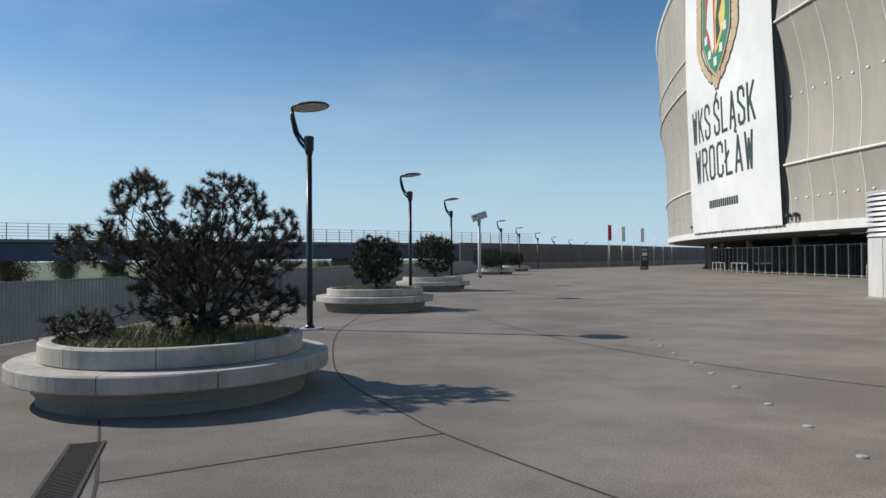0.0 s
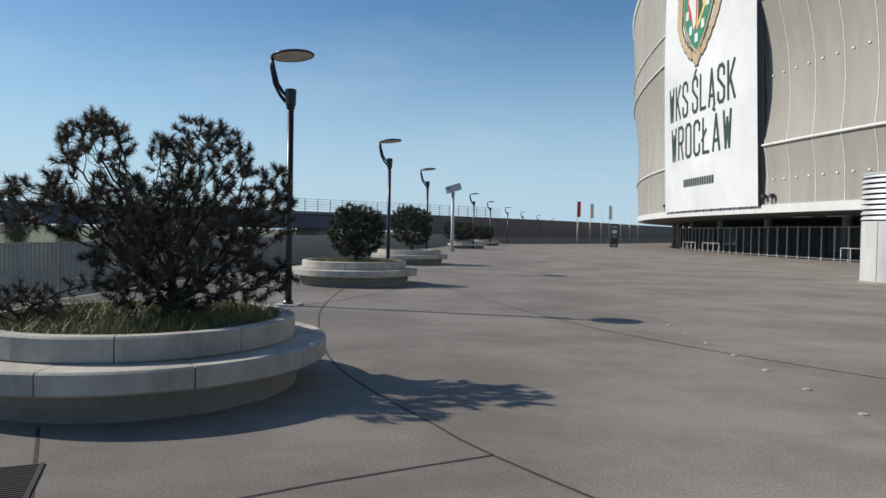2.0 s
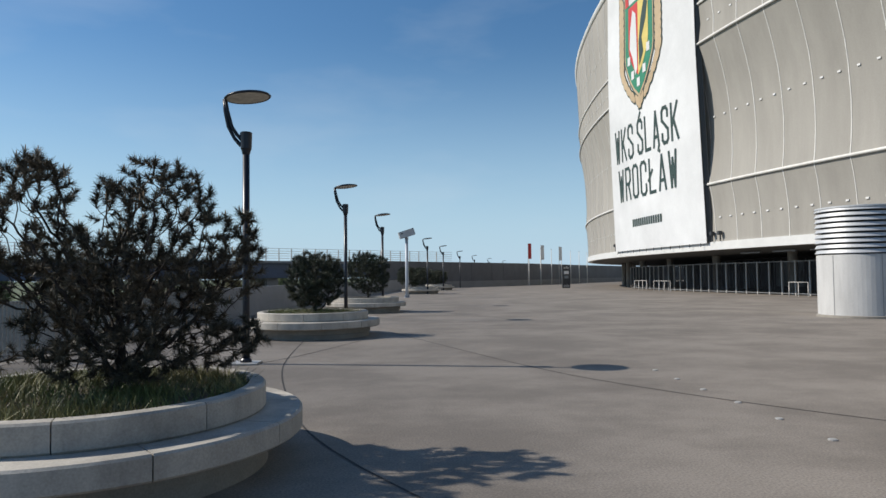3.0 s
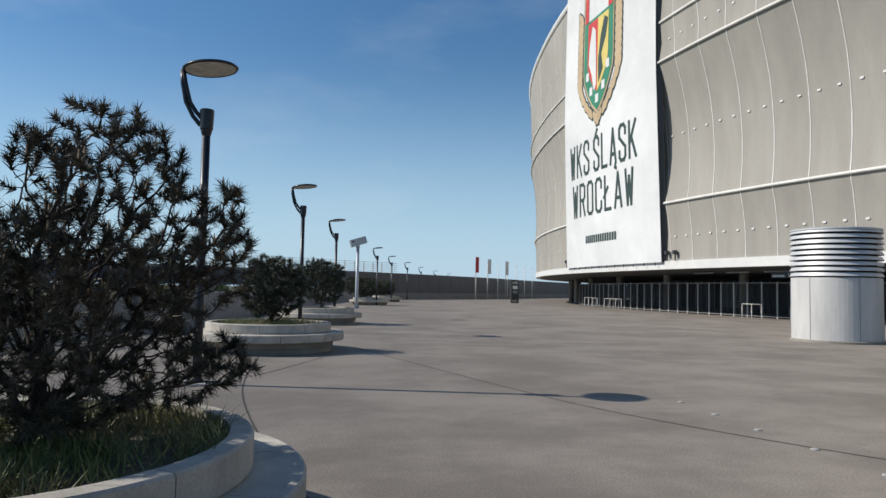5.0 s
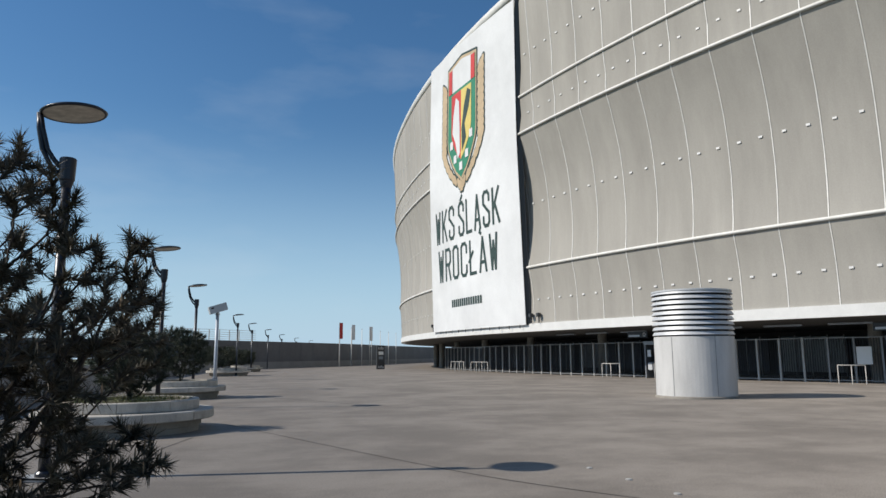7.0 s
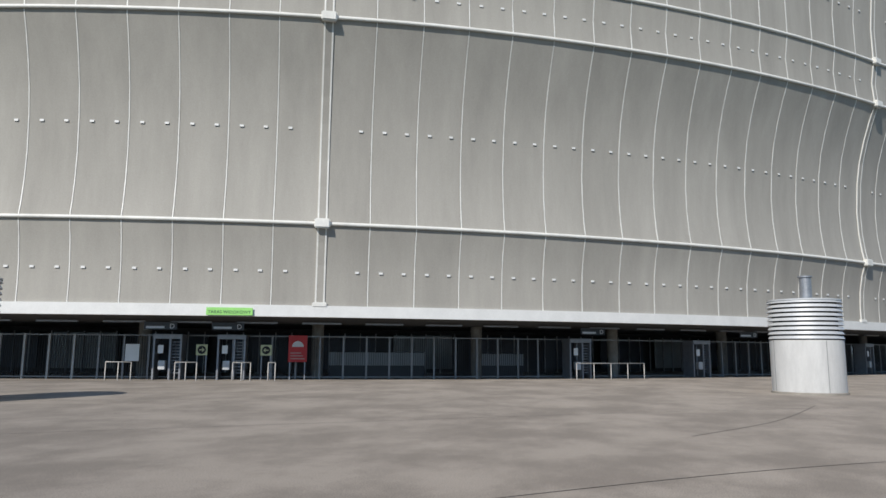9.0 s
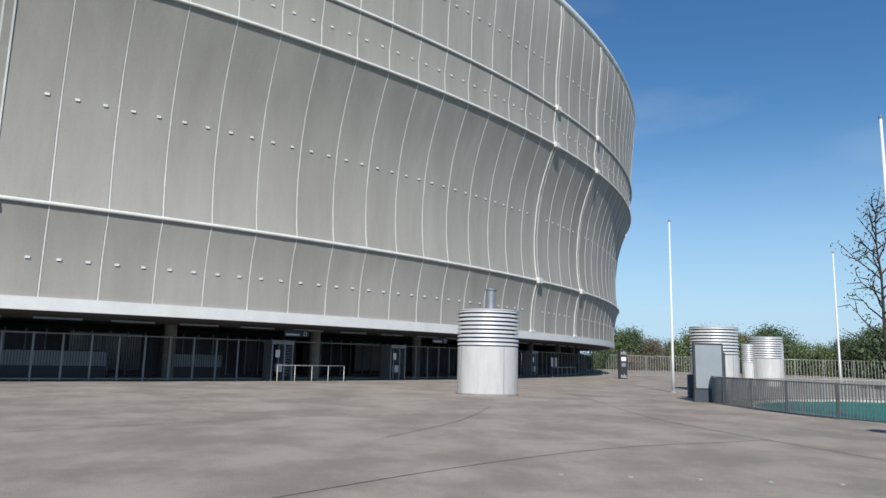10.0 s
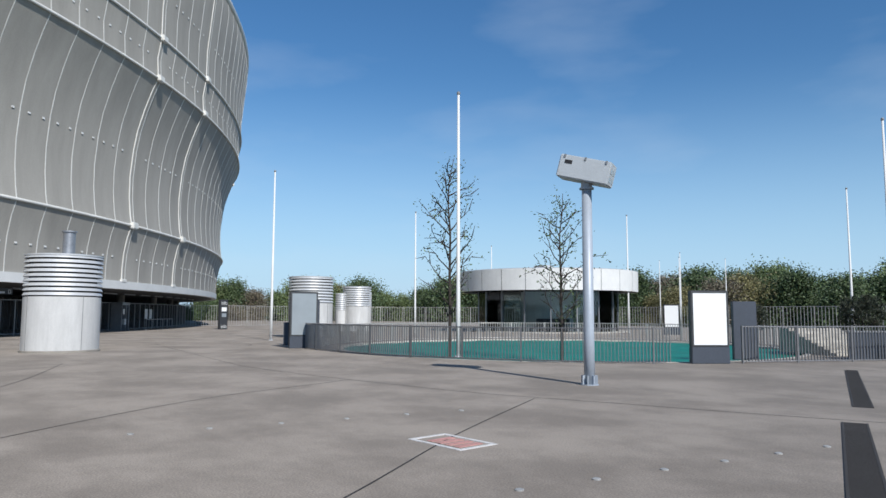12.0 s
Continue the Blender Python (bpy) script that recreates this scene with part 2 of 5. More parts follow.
def tube(points, radii, seg=8, verts=None, faces=None):
    """A tapered tube through points, appended to lists of verts and faces."""
    verts, faces = ([], []) if verts is None else (verts, faces)
    base, n = len(verts), len(points)
    for i, p in enumerate(points):
        d = (Vector(points[min(i + 1, n - 1)]) - Vector(points[max(i - 1, 0)])).normalized()
        u = d.cross(Vector((0.3, 0.9, 0.2))).normalized()
        w = d.cross(u)
        for k in range(seg):
            a = 2 * math.pi * k / seg
            verts.append(Vector(p) + (u * math.cos(a) + w * math.sin(a)) * radii[i])
    for i in range(n - 1):
        for k in range(seg):
            a, b = base + i * seg + k, base + i * seg + (k + 1) % seg
            faces.append((a, b, b + seg, a + seg))
    faces.append(tuple(base + (n - 1) * seg + k for k in range(seg)))
    return verts, faces


def boxes_mesh(name, items, material):
    """Many upright bars as one mesh: (x, y, z0, z1, half width along, half depth, angle)."""
    v, f = [], []
    for x, y, z0, z1, hw, hd, a in items:
        c, s, b = math.cos(a), math.sin(a), len(v)
        for z in (z0, z1):
            for dx, dy in ((-hw, -hd), (hw, -hd), (hw, hd), (-hw, hd)):
                v.append((x + dx * c - dy * s, y + dx * s + dy * c, z))
        f += [(b, b + 1, b + 5, b + 4), (b + 1, b + 2, b + 6, b + 5), (b + 2, b + 3, b + 7, b + 6), (b + 3, b, b + 4, b + 7), (b + 4, b + 5, b + 6, b + 7), (b + 3, b + 2, b + 1, b)]
    return mesh_from(name, v, f, material)


def strip(points, width, z, closed=False):
    """A flat band along a line on the floor, 4 mm thick."""
    bm, rows, n = bmesh.new(), [], len(points)
    for i, p in enumerate(points):
        a, b = Vector(points[max(i - 1, 0)]), Vector(points[min(i + 1, n - 1)])
        d = (b - a).normalized()
        q = Vector((-d.y, d.x)) * width / 2
        rows.append((bm.verts.new((p[0] + q.x, p[1] + q.y, z)), bm.verts.new((p[0] - q.x, p[1] - q.y, z))))
    for a, b in zip(rows, rows[1:]):
        bm.faces.new((a[0], a[1], b[1], b[0]))
    return bm


def curve_pts(keys, step=0.5):
    """Smooth line through key points (Catmull-Rom)."""
    out = []
    k = [keys[0], *keys, keys[-1]]
    for i in range(1, len(k) - 2):
        p0, p1, p2, p3 = (Vector(q) for q in k[i - 1:i + 3])
        n = max(2, int((p2 - p1).length / step))
        for j in range(n):
            t = j / n
            out.append(0.5 * (2 * p1 + (p2 - p0) * t + (2 * p0 - 5 * p1 + 4 * p2 - p3) * t * t + (3 * p1 - p0 - 3 * p2 + p3) * t ** 3))
    return out + [Vector(keys[-1])]


def words(text, size, material, name, parent, m, label="", align="CENTER"):
    cu = bpy.data.curves.new(name, "FONT")
    cu.body, cu.size, cu.align_x, cu.extrude = text, size, align, 0.004
    tmp = new(name, cu)
    bpy.context.view_layer.update()
    me = bpy.data.meshes.new_from_object(tmp.evaluated_get(bpy.context.evaluated_depsgraph_get()))
    bpy.data.objects.remove(tmp)
    me.materials.clear()
    me.materials.append(material)
    ob = new(name, me)
    ob.parent = parent
    ob.matrix_basis = m
    return tagged(ob, label)


# ---- ground ----
HOLE, HOLE_R = Vector((25.0, -21.0)), 10.8
X0, X1, Y0, Y1 = -7.3, 260.0, -75.0, 260.0


def plaza():
    angs = sorted([2 * math.pi * i / 96 for i in range(96)] + [math.atan2(y - HOLE.y, x - HOLE.x) % (2 * math.pi) for x in (X0, X1) for y in (Y0, Y1)])
    bm, inner, outer, low, lowo = bmesh.new(), [], [], [], []
    for a in angs:
        c, s = math.cos(a), math.sin(a)
        tx = ((X1 if c > 0 else X0) - HOLE.x) / c if abs(c) > 1e-9 else 1e9
        ty = ((Y1 if s > 0 else Y0) - HOLE.y) / s if abs(s) > 1e-9 else 1e9
        t = min(tx, ty)
        inner.append(bm.verts.new((HOLE.x + HOLE_R * c, HOLE.y + HOLE_R * s, 0)))
        outer.append(bm.verts.new((HOLE.x + t * c, HOLE.y + t * s, 0)))
        low.append(bm.verts.new((HOLE.x + HOLE_R * c, HOLE.y + HOLE_R * s, -4)))
        lowo.append(bm.verts.new((HOLE.x + t * c, HOLE.y + t * s, -5)))
    n = len(angs)
    for i in range(n):
        j = (i + 1) % n
        for a, b in ((inner, outer), (low, inner), (outer, lowo)):
            bm.faces.new((a[i], b[i], b[j], a[j]))
    ob = part("pavement", bm, M_PLAZA, None)
    return tagged(ob, "large grey-brown concrete plaza slab with faint stains", "pavement", kind="structure")


pavement = plaza()
bm = bmesh.new()
bmesh.ops.create_grid(bm, x_segments=8, y_segments=8, size=3500)
land = part("ground", bm, M_LAND, None)
land.location.z = -5
tagged(land, "green meadow land below the raised plaza", "ground", kind="structure")

JOINTS = [
    [(-1.15, 20.5), (-0.72, 15.45), (0.22, 11.13), (0.91, 9.2), (1.88, 7.48), (2.32, 6.75), (3.61, 5.12), (4.8, 3.8)],
    [(-1.2, 7.1), (-0.08, 5.2), (0.5, 4.1)],
    [(-0.08, 5.2), (1.2, 6.1), (2.32, 6.75)],
    [(-2.0, 14.9), (-0.8, 17.0), (0.3, 20.4)],
    [(0.9, 23.2), (1.46, 21.7), (3.46, 15.74), (4.75, 12.83), (6.82, 10.01), (9.6, 7.4), (12.85, 3.89), (15.29, 0.4), (16.48, -2.74), (17.0, -4.0)],
    [(6.3, 4.2), (7.55, 1.94), (9.42, -0.98), (11.49, -4.69)],
    [(40, -6.2), (25.5, -4.0), (21.0, -3.6), (13.79, -4.3), (9.99, -5.4), (6.54, -6.56), (2.5, -8.4)],
    [(16.74, 4.9), (21, 2.6), (27, 0.5)],
    [(2.2, 36.0), (5.2, 29), (9, 22.5), (15, 15), (21.8, 6.5), (27, -1)],
    [(12, 34), (20, 24), (28, 12), (33, 4)],
]
for j in JOINTS:
    part("joint", strip(curve_pts(j), 0.025, 0.004), M_JOINT, pavement)
# ring joint round the flag pole square
part("joint", strip([(37.5 + 3.4 * math.cos(a / 20 * 6.3), -7.5 + 2.6 * math.sin(a / 20 * 6.3)) for a in range(6, 18)], 0.04, 0.004), M_JOINT, pavement)
stud_me = None
for i in range(26):
    if stud_me is None:
        st = part("floor_stud", lathe([(0.045, 0.0), (0.045, 0.010), (0.033, 0.016), (0.0, 0.017)], 12), M_FENCE_LT, pavement)
        stud_me = st.data
    else:
        st = new("floor_stud", stud_me)
        st.parent = pavement
    st.location = (5.72 + 0.01 * (i % 3), 3.2 + i, 0) if i < 12 else (12.1 - 0.2 * (i - 12), 2.5 - (i - 12), 0) if i < 18 else (7.13 - 0.178 * (i - 18), 2.33 - 0.9 * (i - 18), 0)


def drain(points, width, label):
    d = thing("drain_channel", label, "drain", kind="structure")
    a, b = Vector(points[0]), Vector(points[1])
    u = (b - a).normalized()
    ang, L = math.atan2(u.y, u.x), (b - a).length
    m = pose(a.x, a.y, 0, 0, 0, math.degrees(ang))
    part("drain_bed", bx(0, L, -width / 2, width / 2, -0.02, 0.004, m=m), M_DARK, d)
    for s in (-1, 1):
        part("drain_edge", bx(0, L, s * width / 2 - 0.015, s * width / 2 + 0.015, -0.02, 0.012, m=m), M_JOINT, d)
    bars = [(a.x + u.x * t, a.y + u.y * t, 0.0, 0.010, 0.008, width / 2 - 0.01, ang) for t in np.arange(0.02, L, 0.035)]
    part("drain_grating", boxes_mesh("grating", bars, M_JOINT), M_JOINT, d)


drain([(-0.80, 6.25), (0.35, 3.7)], 0.27, "dark slotted metal drain channel set in the concrete")
drain([(10.46, -17.1), (7.03, -8.35)], 0.30, "dark slotted metal drain channel beside the sunken court")
drain([(6.42, -6.3), (4.2, -0.6)], 0.32, "dark slotted metal drain channel crossing the plaza")

# worn painted mark on the floor
mark = thing("painted_mark", "worn white and red painted mark on the concrete", "road marking", (9.03, -0.55, 0.0), 2)
for a in ((-0.5, -0.32, 0.5, -0.26), (-0.5, 0.26, 0.5, 0.32), (-0.5, -0.26, -0.44, 0.26), (0.44, -0.26, 0.5, 0.26)):
    part("mark_border", bx(a[0], a[2], a[1], a[3], 0.0, 0.0075), M_ROADPAINT, mark)
for i in range(4):
    part("mark_stripe", bx(-0.36 + i * 0.17, -0.25 + i * 0.17, -0.2, 0.2, 0.0, 0.0075), M_ROADRED, mark)


# ---- planters ----
def planter(x, y, s=0.91):
    p = thing("round_planter", "round two-tier pale concrete planter bench with soil", "planter", (x, y, 0), 17 + 40 * (y % 3), group="round planters along the plaza edge")
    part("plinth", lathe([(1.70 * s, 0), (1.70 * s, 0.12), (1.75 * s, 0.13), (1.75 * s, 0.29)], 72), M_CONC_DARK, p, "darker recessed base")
    for n, r0, r1, z0, z1, name in ((10, 1.50, 2.04, 0.28, 0.47, "seat_segment"), (9, 1.52, 1.68, 0.47, 0.69, "rim_segment")):
        first = None
        for i in range(n):
            if first is None:
                g, b = 360 / n - 0.35, 0.018
                prof = [(r0 * s, z0), (r1 * s - b, z0), (r1 * s, z0 + b), (r1 * s, z1 - b), (r1 * s - b, z1), (r0 * s, z1), (r0 * s, z0)]
                bm = lathe(prof, 10, a0=0, a1=g)
                es = [e for e in bm.edges if e.is_boundary]
                bmesh.ops.holes_fill(bm, edges=es, sides=0)
                ob = part(name, bm, M_CONC, p)
                first = ob.data
            else:
                ob = new(name, first)
                ob.parent = p
            ob.rotation_euler.z = radians(360 / n * i)
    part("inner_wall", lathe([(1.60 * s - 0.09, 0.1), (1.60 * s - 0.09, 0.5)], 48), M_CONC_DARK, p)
    bm = bmesh.new()
    bmesh.ops.create_circle(bm, cap_ends=False, radius=1.55 * s, segments=40)
    ctr = bm.verts.new((0, 0, 0.09))
    ring = [v for v in bm.verts if v is not ctr]
    for e in list(bm.edges):
        bm.faces.new((*e.verts, ctr))
    bmesh.ops.translate(bm, vec=(0, 0, 0.59), verts=bm.verts)
    part("soil", bm, M_SOIL, p)
    return p


PLANTERS = [(-1.18, 8.77), (-1.15, 22.3), (-0.55, 35.2), (2.4, 68.0), (4.6, 84.0)]
for x, y in PLANTERS:
    planter(x, y)


def needles(rng, tips, per, length, wide, spread=0.06):
    """Bottle-brush clumps of needles at the tips: one triangle a needle."""
    pos = np.repeat(np.array([t[0] for t in tips]), per, 0)
    axis = np.repeat(np.array([t[1] for t in tips]), per, 0)
    n = len(pos)
    along = rng.uniform(-1, 1, (n, 1)) * spread
    d = rng.normal(0, 1, (n, 3))
    d /= np.linalg.norm(d, axis=1, keepdims=True)
    d = d + axis * 0.9
    d /= np.linalg.norm(d, axis=1, keepdims=True)
    side = np.cross(d, rng.normal(0, 1, (n, 3)))
    side /= np.linalg.norm(side, axis=1, keepdims=True) + 1e-9
    root = pos + axis * along
    L = length * rng.uniform(0.7, 1.2, (n, 1))
    v = np.stack([root - side * wide / 2, root + side * wide / 2, root + d * L], 1).reshape(-1, 3)
    return v, np.arange(3 * n).reshape(-1, 3)


def tri_mesh(name, v, f, material):
    me = bpy.data.meshes.new(name)
    me.vertices.add(len(v)), me.loops.add(f.size), me.polygons.add(len(f))
    k = f.shape[1]
    me.vertices.foreach_set("co", np.asarray(v, np.float32).ravel())
    me.loops.foreach_set("vertex_index", f.astype(np.int32).ravel())
    me.polygons.foreach_set("loop_start", np.arange(0, f.size, k, dtype=np.int32))
    me.materials.append(material)
    me.update(calc_edges=True)
    return me


def pine(name, label, x, y, z, lobes, seed, count, step, per, material, needle=0.07, rz=0.0, shoots=0.0, twig=0.0035, depth=2):
    """A mountain pine grown towards points scattered in its lobes (x, y, z, rx, ry, rz), with a needle tuft at every twig end."""
    rng = np.random.default_rng(seed)
    t = thing(name, label, "shrub", (x, y, z), rz)
    lb = np.array(lobes)
    vol = lb[:, 3] * lb[:, 4] * lb[:, 5]
    pick = rng.choice(len(lb), count, p=vol / vol.sum())
    d = rng.normal(0, 1, (count, 3))
    d /= np.linalg.norm(d, axis=1, keepdims=True)
    goal = lb[pick, :3] + d * lb[pick, 3:] * rng.uniform(0, 1, (count, 1)) ** 0.42
    goal = goal[goal[:, 2] > 0.1]
    pos, par, kids = [np.zeros(3), np.array((0.0, 0.0, step))], [-1, 0], [1, 0]
    near = np.ones(len(goal), int)
    dist = np.linalg.norm(goal - pos[1], axis=1)
    for _ in range(140):
        if not len(goal):
            break
        made = []
        for n in np.unique(near):
            if kids[n] >= 4:
                continue
            q = goal[near == n] - pos[n]
            q = (q / (np.linalg.norm(q, axis=1, keepdims=True) + 1e-9)).mean(0) + rng.normal(0, 0.16, 3) + (0, 0, 0.06)
            q = pos[n] + q / (np.linalg.norm(q) + 1e-9) * step
            q[2] = max(q[2], 0.06)
            kids[n] += 1
            pos.append(q), par.append(int(n)), kids.append(0)
            made.append(len(pos) - 1)
        if not made:
            break
        for n in made:
            dn = np.linalg.norm(goal - pos[n], axis=1)
            closer = dn < dist
            near[closer], dist[closer] = n, dn[closer]
        keep = dist > step * 1.15
        goal, near, dist = goal[keep], near[keep], dist[keep]
    size = np.zeros(len(pos))
    reach = np.zeros(len(pos), int)
    heir = np.full(len(pos), -1)
    for n in range(len(pos) - 1, -1, -1):
        size[n] = twig ** 2.2 if size[n] == 0 else size[n]
        p = par[n]
        if p >= 0:
            if heir[p] < 0 or size[n] > size[heir[p]]:
                heir[p] = n
            size[p] += size[n]
            reach[p] = max(reach[p], reach[n] + 1)
    rad = size ** (1 / 2.2)
    v, f, tips = [], [], []
    sv, sf = [], []
    for n in range(len(pos)):
        p = par[n]
        if p < 0 or heir[p] != n:
            chain = [n] if p < 0 else [p, n]
            while heir[chain[-1]] >= 0:
                chain.append(heir[chain[-1]])
            if len(chain) > 1:
                rr = [min(rad[c], rad[chain[1]]) for c in chain]
                tube([Vector(pos[c]) for c in chain], rr, 5 if rr[0] < 0.02 else 8, v, f)
        if p >= 0 and reach[n] <= depth and rng.uniform() < 0.93:
            a = pos[n] - pos[p]
            a = a / (np.linalg.norm(a) + 1e-9) + (0, 0, 0.45)
            a /= np.linalg.norm(a)
            tips.append((tuple(pos[n]), tuple(a)))
            if reach[n] == 0 and rng.uniform() < shoots:
                e = Vector(pos[n]) + Vector(a) * needle * 0.4
                tube([e, e + Vector((0, 0, needle * 0.45)), e + Vector((0, 0, needle * 0.8))], [0.005, 0.006, 0.002], 4, sv, sf)
    part("trunk", mesh_from("trunk", v, f, M_BARK, True), M_BARK, t)
    nv, nf = needles(rng, tips, per, needle, needle * 0.11, step * 0.6)
    part("needle_foliage", tri_mesh("needles", nv, nf, material), material, t, "dense dark green needle clumps")
    if sv:
        tagged(part("shoot_growth", mesh_from("shoot_growth", sv, sf, M_SHOOT), M_SHOOT, t, "pale brown upright shoots"), kind="stuff")
    return t


def round_lobes(wide, high):
    w, h = wide / 2, high
    return [(0, 0, h * 0.5, w * 0.95, w * 0.95, h * 0.44), (-w * 0.35, 0, h * 0.75, w * 0.45, w * 0.5, h * 0.22), (w * 0.4, 0.1, h * 0.68, w * 0.5, w * 0.5, h * 0.24), (0, -w * 0.4, h * 0.3, w * 0.8, w * 0.5, h * 0.2)]


pine("mountain_pine", "sprawling dark mountain pine with crooked branches in the planter", -0.96, 8.9, 0.6,
     [(-1.1, 0, 1.21, 0.558, 0.465, 0.335), (-0.651, -0.093, 1.69, 0.428, 0.419, 0.465), (0.298, 0.093, 1.64, 0.558, 0.512, 0.512), (0.883, 0, 1.21, 0.465, 0.465, 0.484), (0, 0, 0.949, 0.977, 0.744, 0.605),
      (0.79, 0, 0.446, 0.558, 0.465, 0.279), (0, -0.372, 0.446, 0.651, 0.465, 0.372), (0, 0.558, 0.977, 0.651, 0.419, 0.558)], 4, 2500, 0.07, 64, M_NEEDLE, needle=0.085, rz=24, shoots=0.35, depth=3)
pine("low_pine", "small low mountain pine with bare twigs", -2.04, 8.17, 0.6, [(0, 0, 0.24, 0.42, 0.35, 0.2), (-0.3, 0, 0.3, 0.2, 0.2, 0.14), (0.55, 0.1, 0.4, 0.25, 0.2, 0.1)], 3, 230, 0.06, 50, M_NEEDLE, needle=0.07, rz=24)
for x, y, wide, high, seed, count, step, per, ln in ((-1.1, 22.3, 1.75, 1.85, 11, 1500, 0.09, 60, 0.12), (-0.45, 35.2, 2.3, 2.3, 12, 1300, 0.12, 56, 0.15)):
    pine("mountain_pine", "compact rounded dark mountain pine in a planter", x, y, 0.6, round_lobes(wide, high), seed, count, step, per, M_NEEDLE_D, needle=ln, twig=0.004, depth=4)
for x, y, wide, high, seed in ((1.8, 68.0, 3.9, 2.0, 13), (4.2, 84.0, 3.3, 1.9, 14)):
    pine("mountain_pine", "broad low dark mountain pine in a planter", x, y, 0.6, round_lobes(wide, high), seed, 800, 0.17, 44, M_NEEDLE_D, needle=0.24, twig=0.006, depth=4)


def grass(x, y, R, n, seed):
    rng = np.random.default_rng(seed)
    r, a = R * np.sqrt(rng.uniform(0, 1, n)), rng.uniform(0, 6.283, n)
    keep = np.sin(r * 5 + a * 3) + rng.normal(0, 0.8, n) > -0.5
    r, a = r[keep], a[keep]
    n = len(r)
    base = np.stack([x + r * np.cos(a), y + r * np.sin(a), np.full(n, 0.62) + 0.07 * (1 - r / R)], 1)
    up = np.stack([rng.normal(0, 0.6, n), rng.normal(0, 0.6, n), np.ones(n)], 1) * rng.uniform(0.06, 0.17, (n, 1))
    s = rng.normal(0, 1, (n, 3)) * (1, 1, 0)
    s = s / (np.linalg.norm(s, axis=1, keepdims=True) + 1e-9) * 0.006
    v = np.stack([base - s, base + s, base + up], 1).reshape(-1, 3)
    ob = new("planter_grass", tri_mesh("grass", v, np.arange(3 * n).reshape(-1, 3), M_GRASS))
    tagged(ob, "patchy green and straw grass tufts in the planter", "grass", kind="stuff")


grass(-1.18, 8.77, 1.37, 9000, 1)
grass(-1.15, 22.3, 1.37, 2500, 2)


# ---- lamps ----
def lamp_first(x, y):
    t = thing("street_lamp", "black lamp post with oval disc head on a curved arm", "street lamp", (x, y, 0), group="lamps along the plaza edge")
    part("foot_plate", bx(-0.26, 0.26, -0.26, 0.26, 0, 0.035, bevel=0.008), M_FENCE_LT, t, "pale square foot plate")
    part("base_collar", lathe([(0.11, 0.035), (0.11, 0.08), (0.085, 0.11)], 16), M_POST, t)
    part("post", lathe([(0.075, 0.05), (0.07, 1.2), (0.066, 4.12)], 16, cap=True), M_POST, t, smooth=True)
    part("sleeve", lathe([(0.066, 4.0), (0.085, 4.06), (0.092, 4.1), (0.105, 4.12), (0.115, 4.42), (0.1, 4.44), (0, 4.44)], 18), M_POST, t)
    v, f = [], []
    for dx in (0.0, 0.075):
        pts = [(-0.10 + dx * 0.2, 0, 4.18 + dx * 1.6), (-0.22 + dx * 0.6, 0, 4.32 + dx), (-0.34 + dx * 0.9, 0, 4.55), (-0.40 + dx * 0.6, 0, 4.85), (-0.41 + dx * 0.1, 0, 5.08)]
        tube([Vector(p) for p in pts], [0.04, 0.036, 0.034, 0.036, 0.04], 8, v, f)
    part("arm", mesh_from("arm", v, f, M_POST, True), M_POST, t)
    head = lathe([(0.0, 0.075), (0.25, 0.065), (0.41, 0.03), (0.445, 0.0), (0.425, -0.022), (0.40, -0.016)], 32)
    bmesh.ops.transform(head, matrix=pose(0.03, 0, 5.12, 0, -6, 0), verts=head.verts)
    h = part("head", head, M_POST, t, smooth=True)
    d = lathe([(0.40, -0.014), (0.2, -0.02), (0.0, -0.022)], 32)
    bmesh.ops.transform(d, matrix=pose(0.03, 0, 5.12, 0, -6, 0), verts=d.verts)
    part("diffuser", d, M_LENS, h, "stained cream glass diffuser")
    return t


LAMPS = [(-1.52, 16.0), (-0.92, 29.3), (-0.06, 41.6), (2.95, 66.5), (5.1, 82.5), (8.2, 100), (12.1, 121), (17, 142), (23, 165)]
first_lamp = lamp_first(*LAMPS[0])
for x, y in LAMPS[1:]:
    copy_thing(first_lamp, pose(x, y, 0))


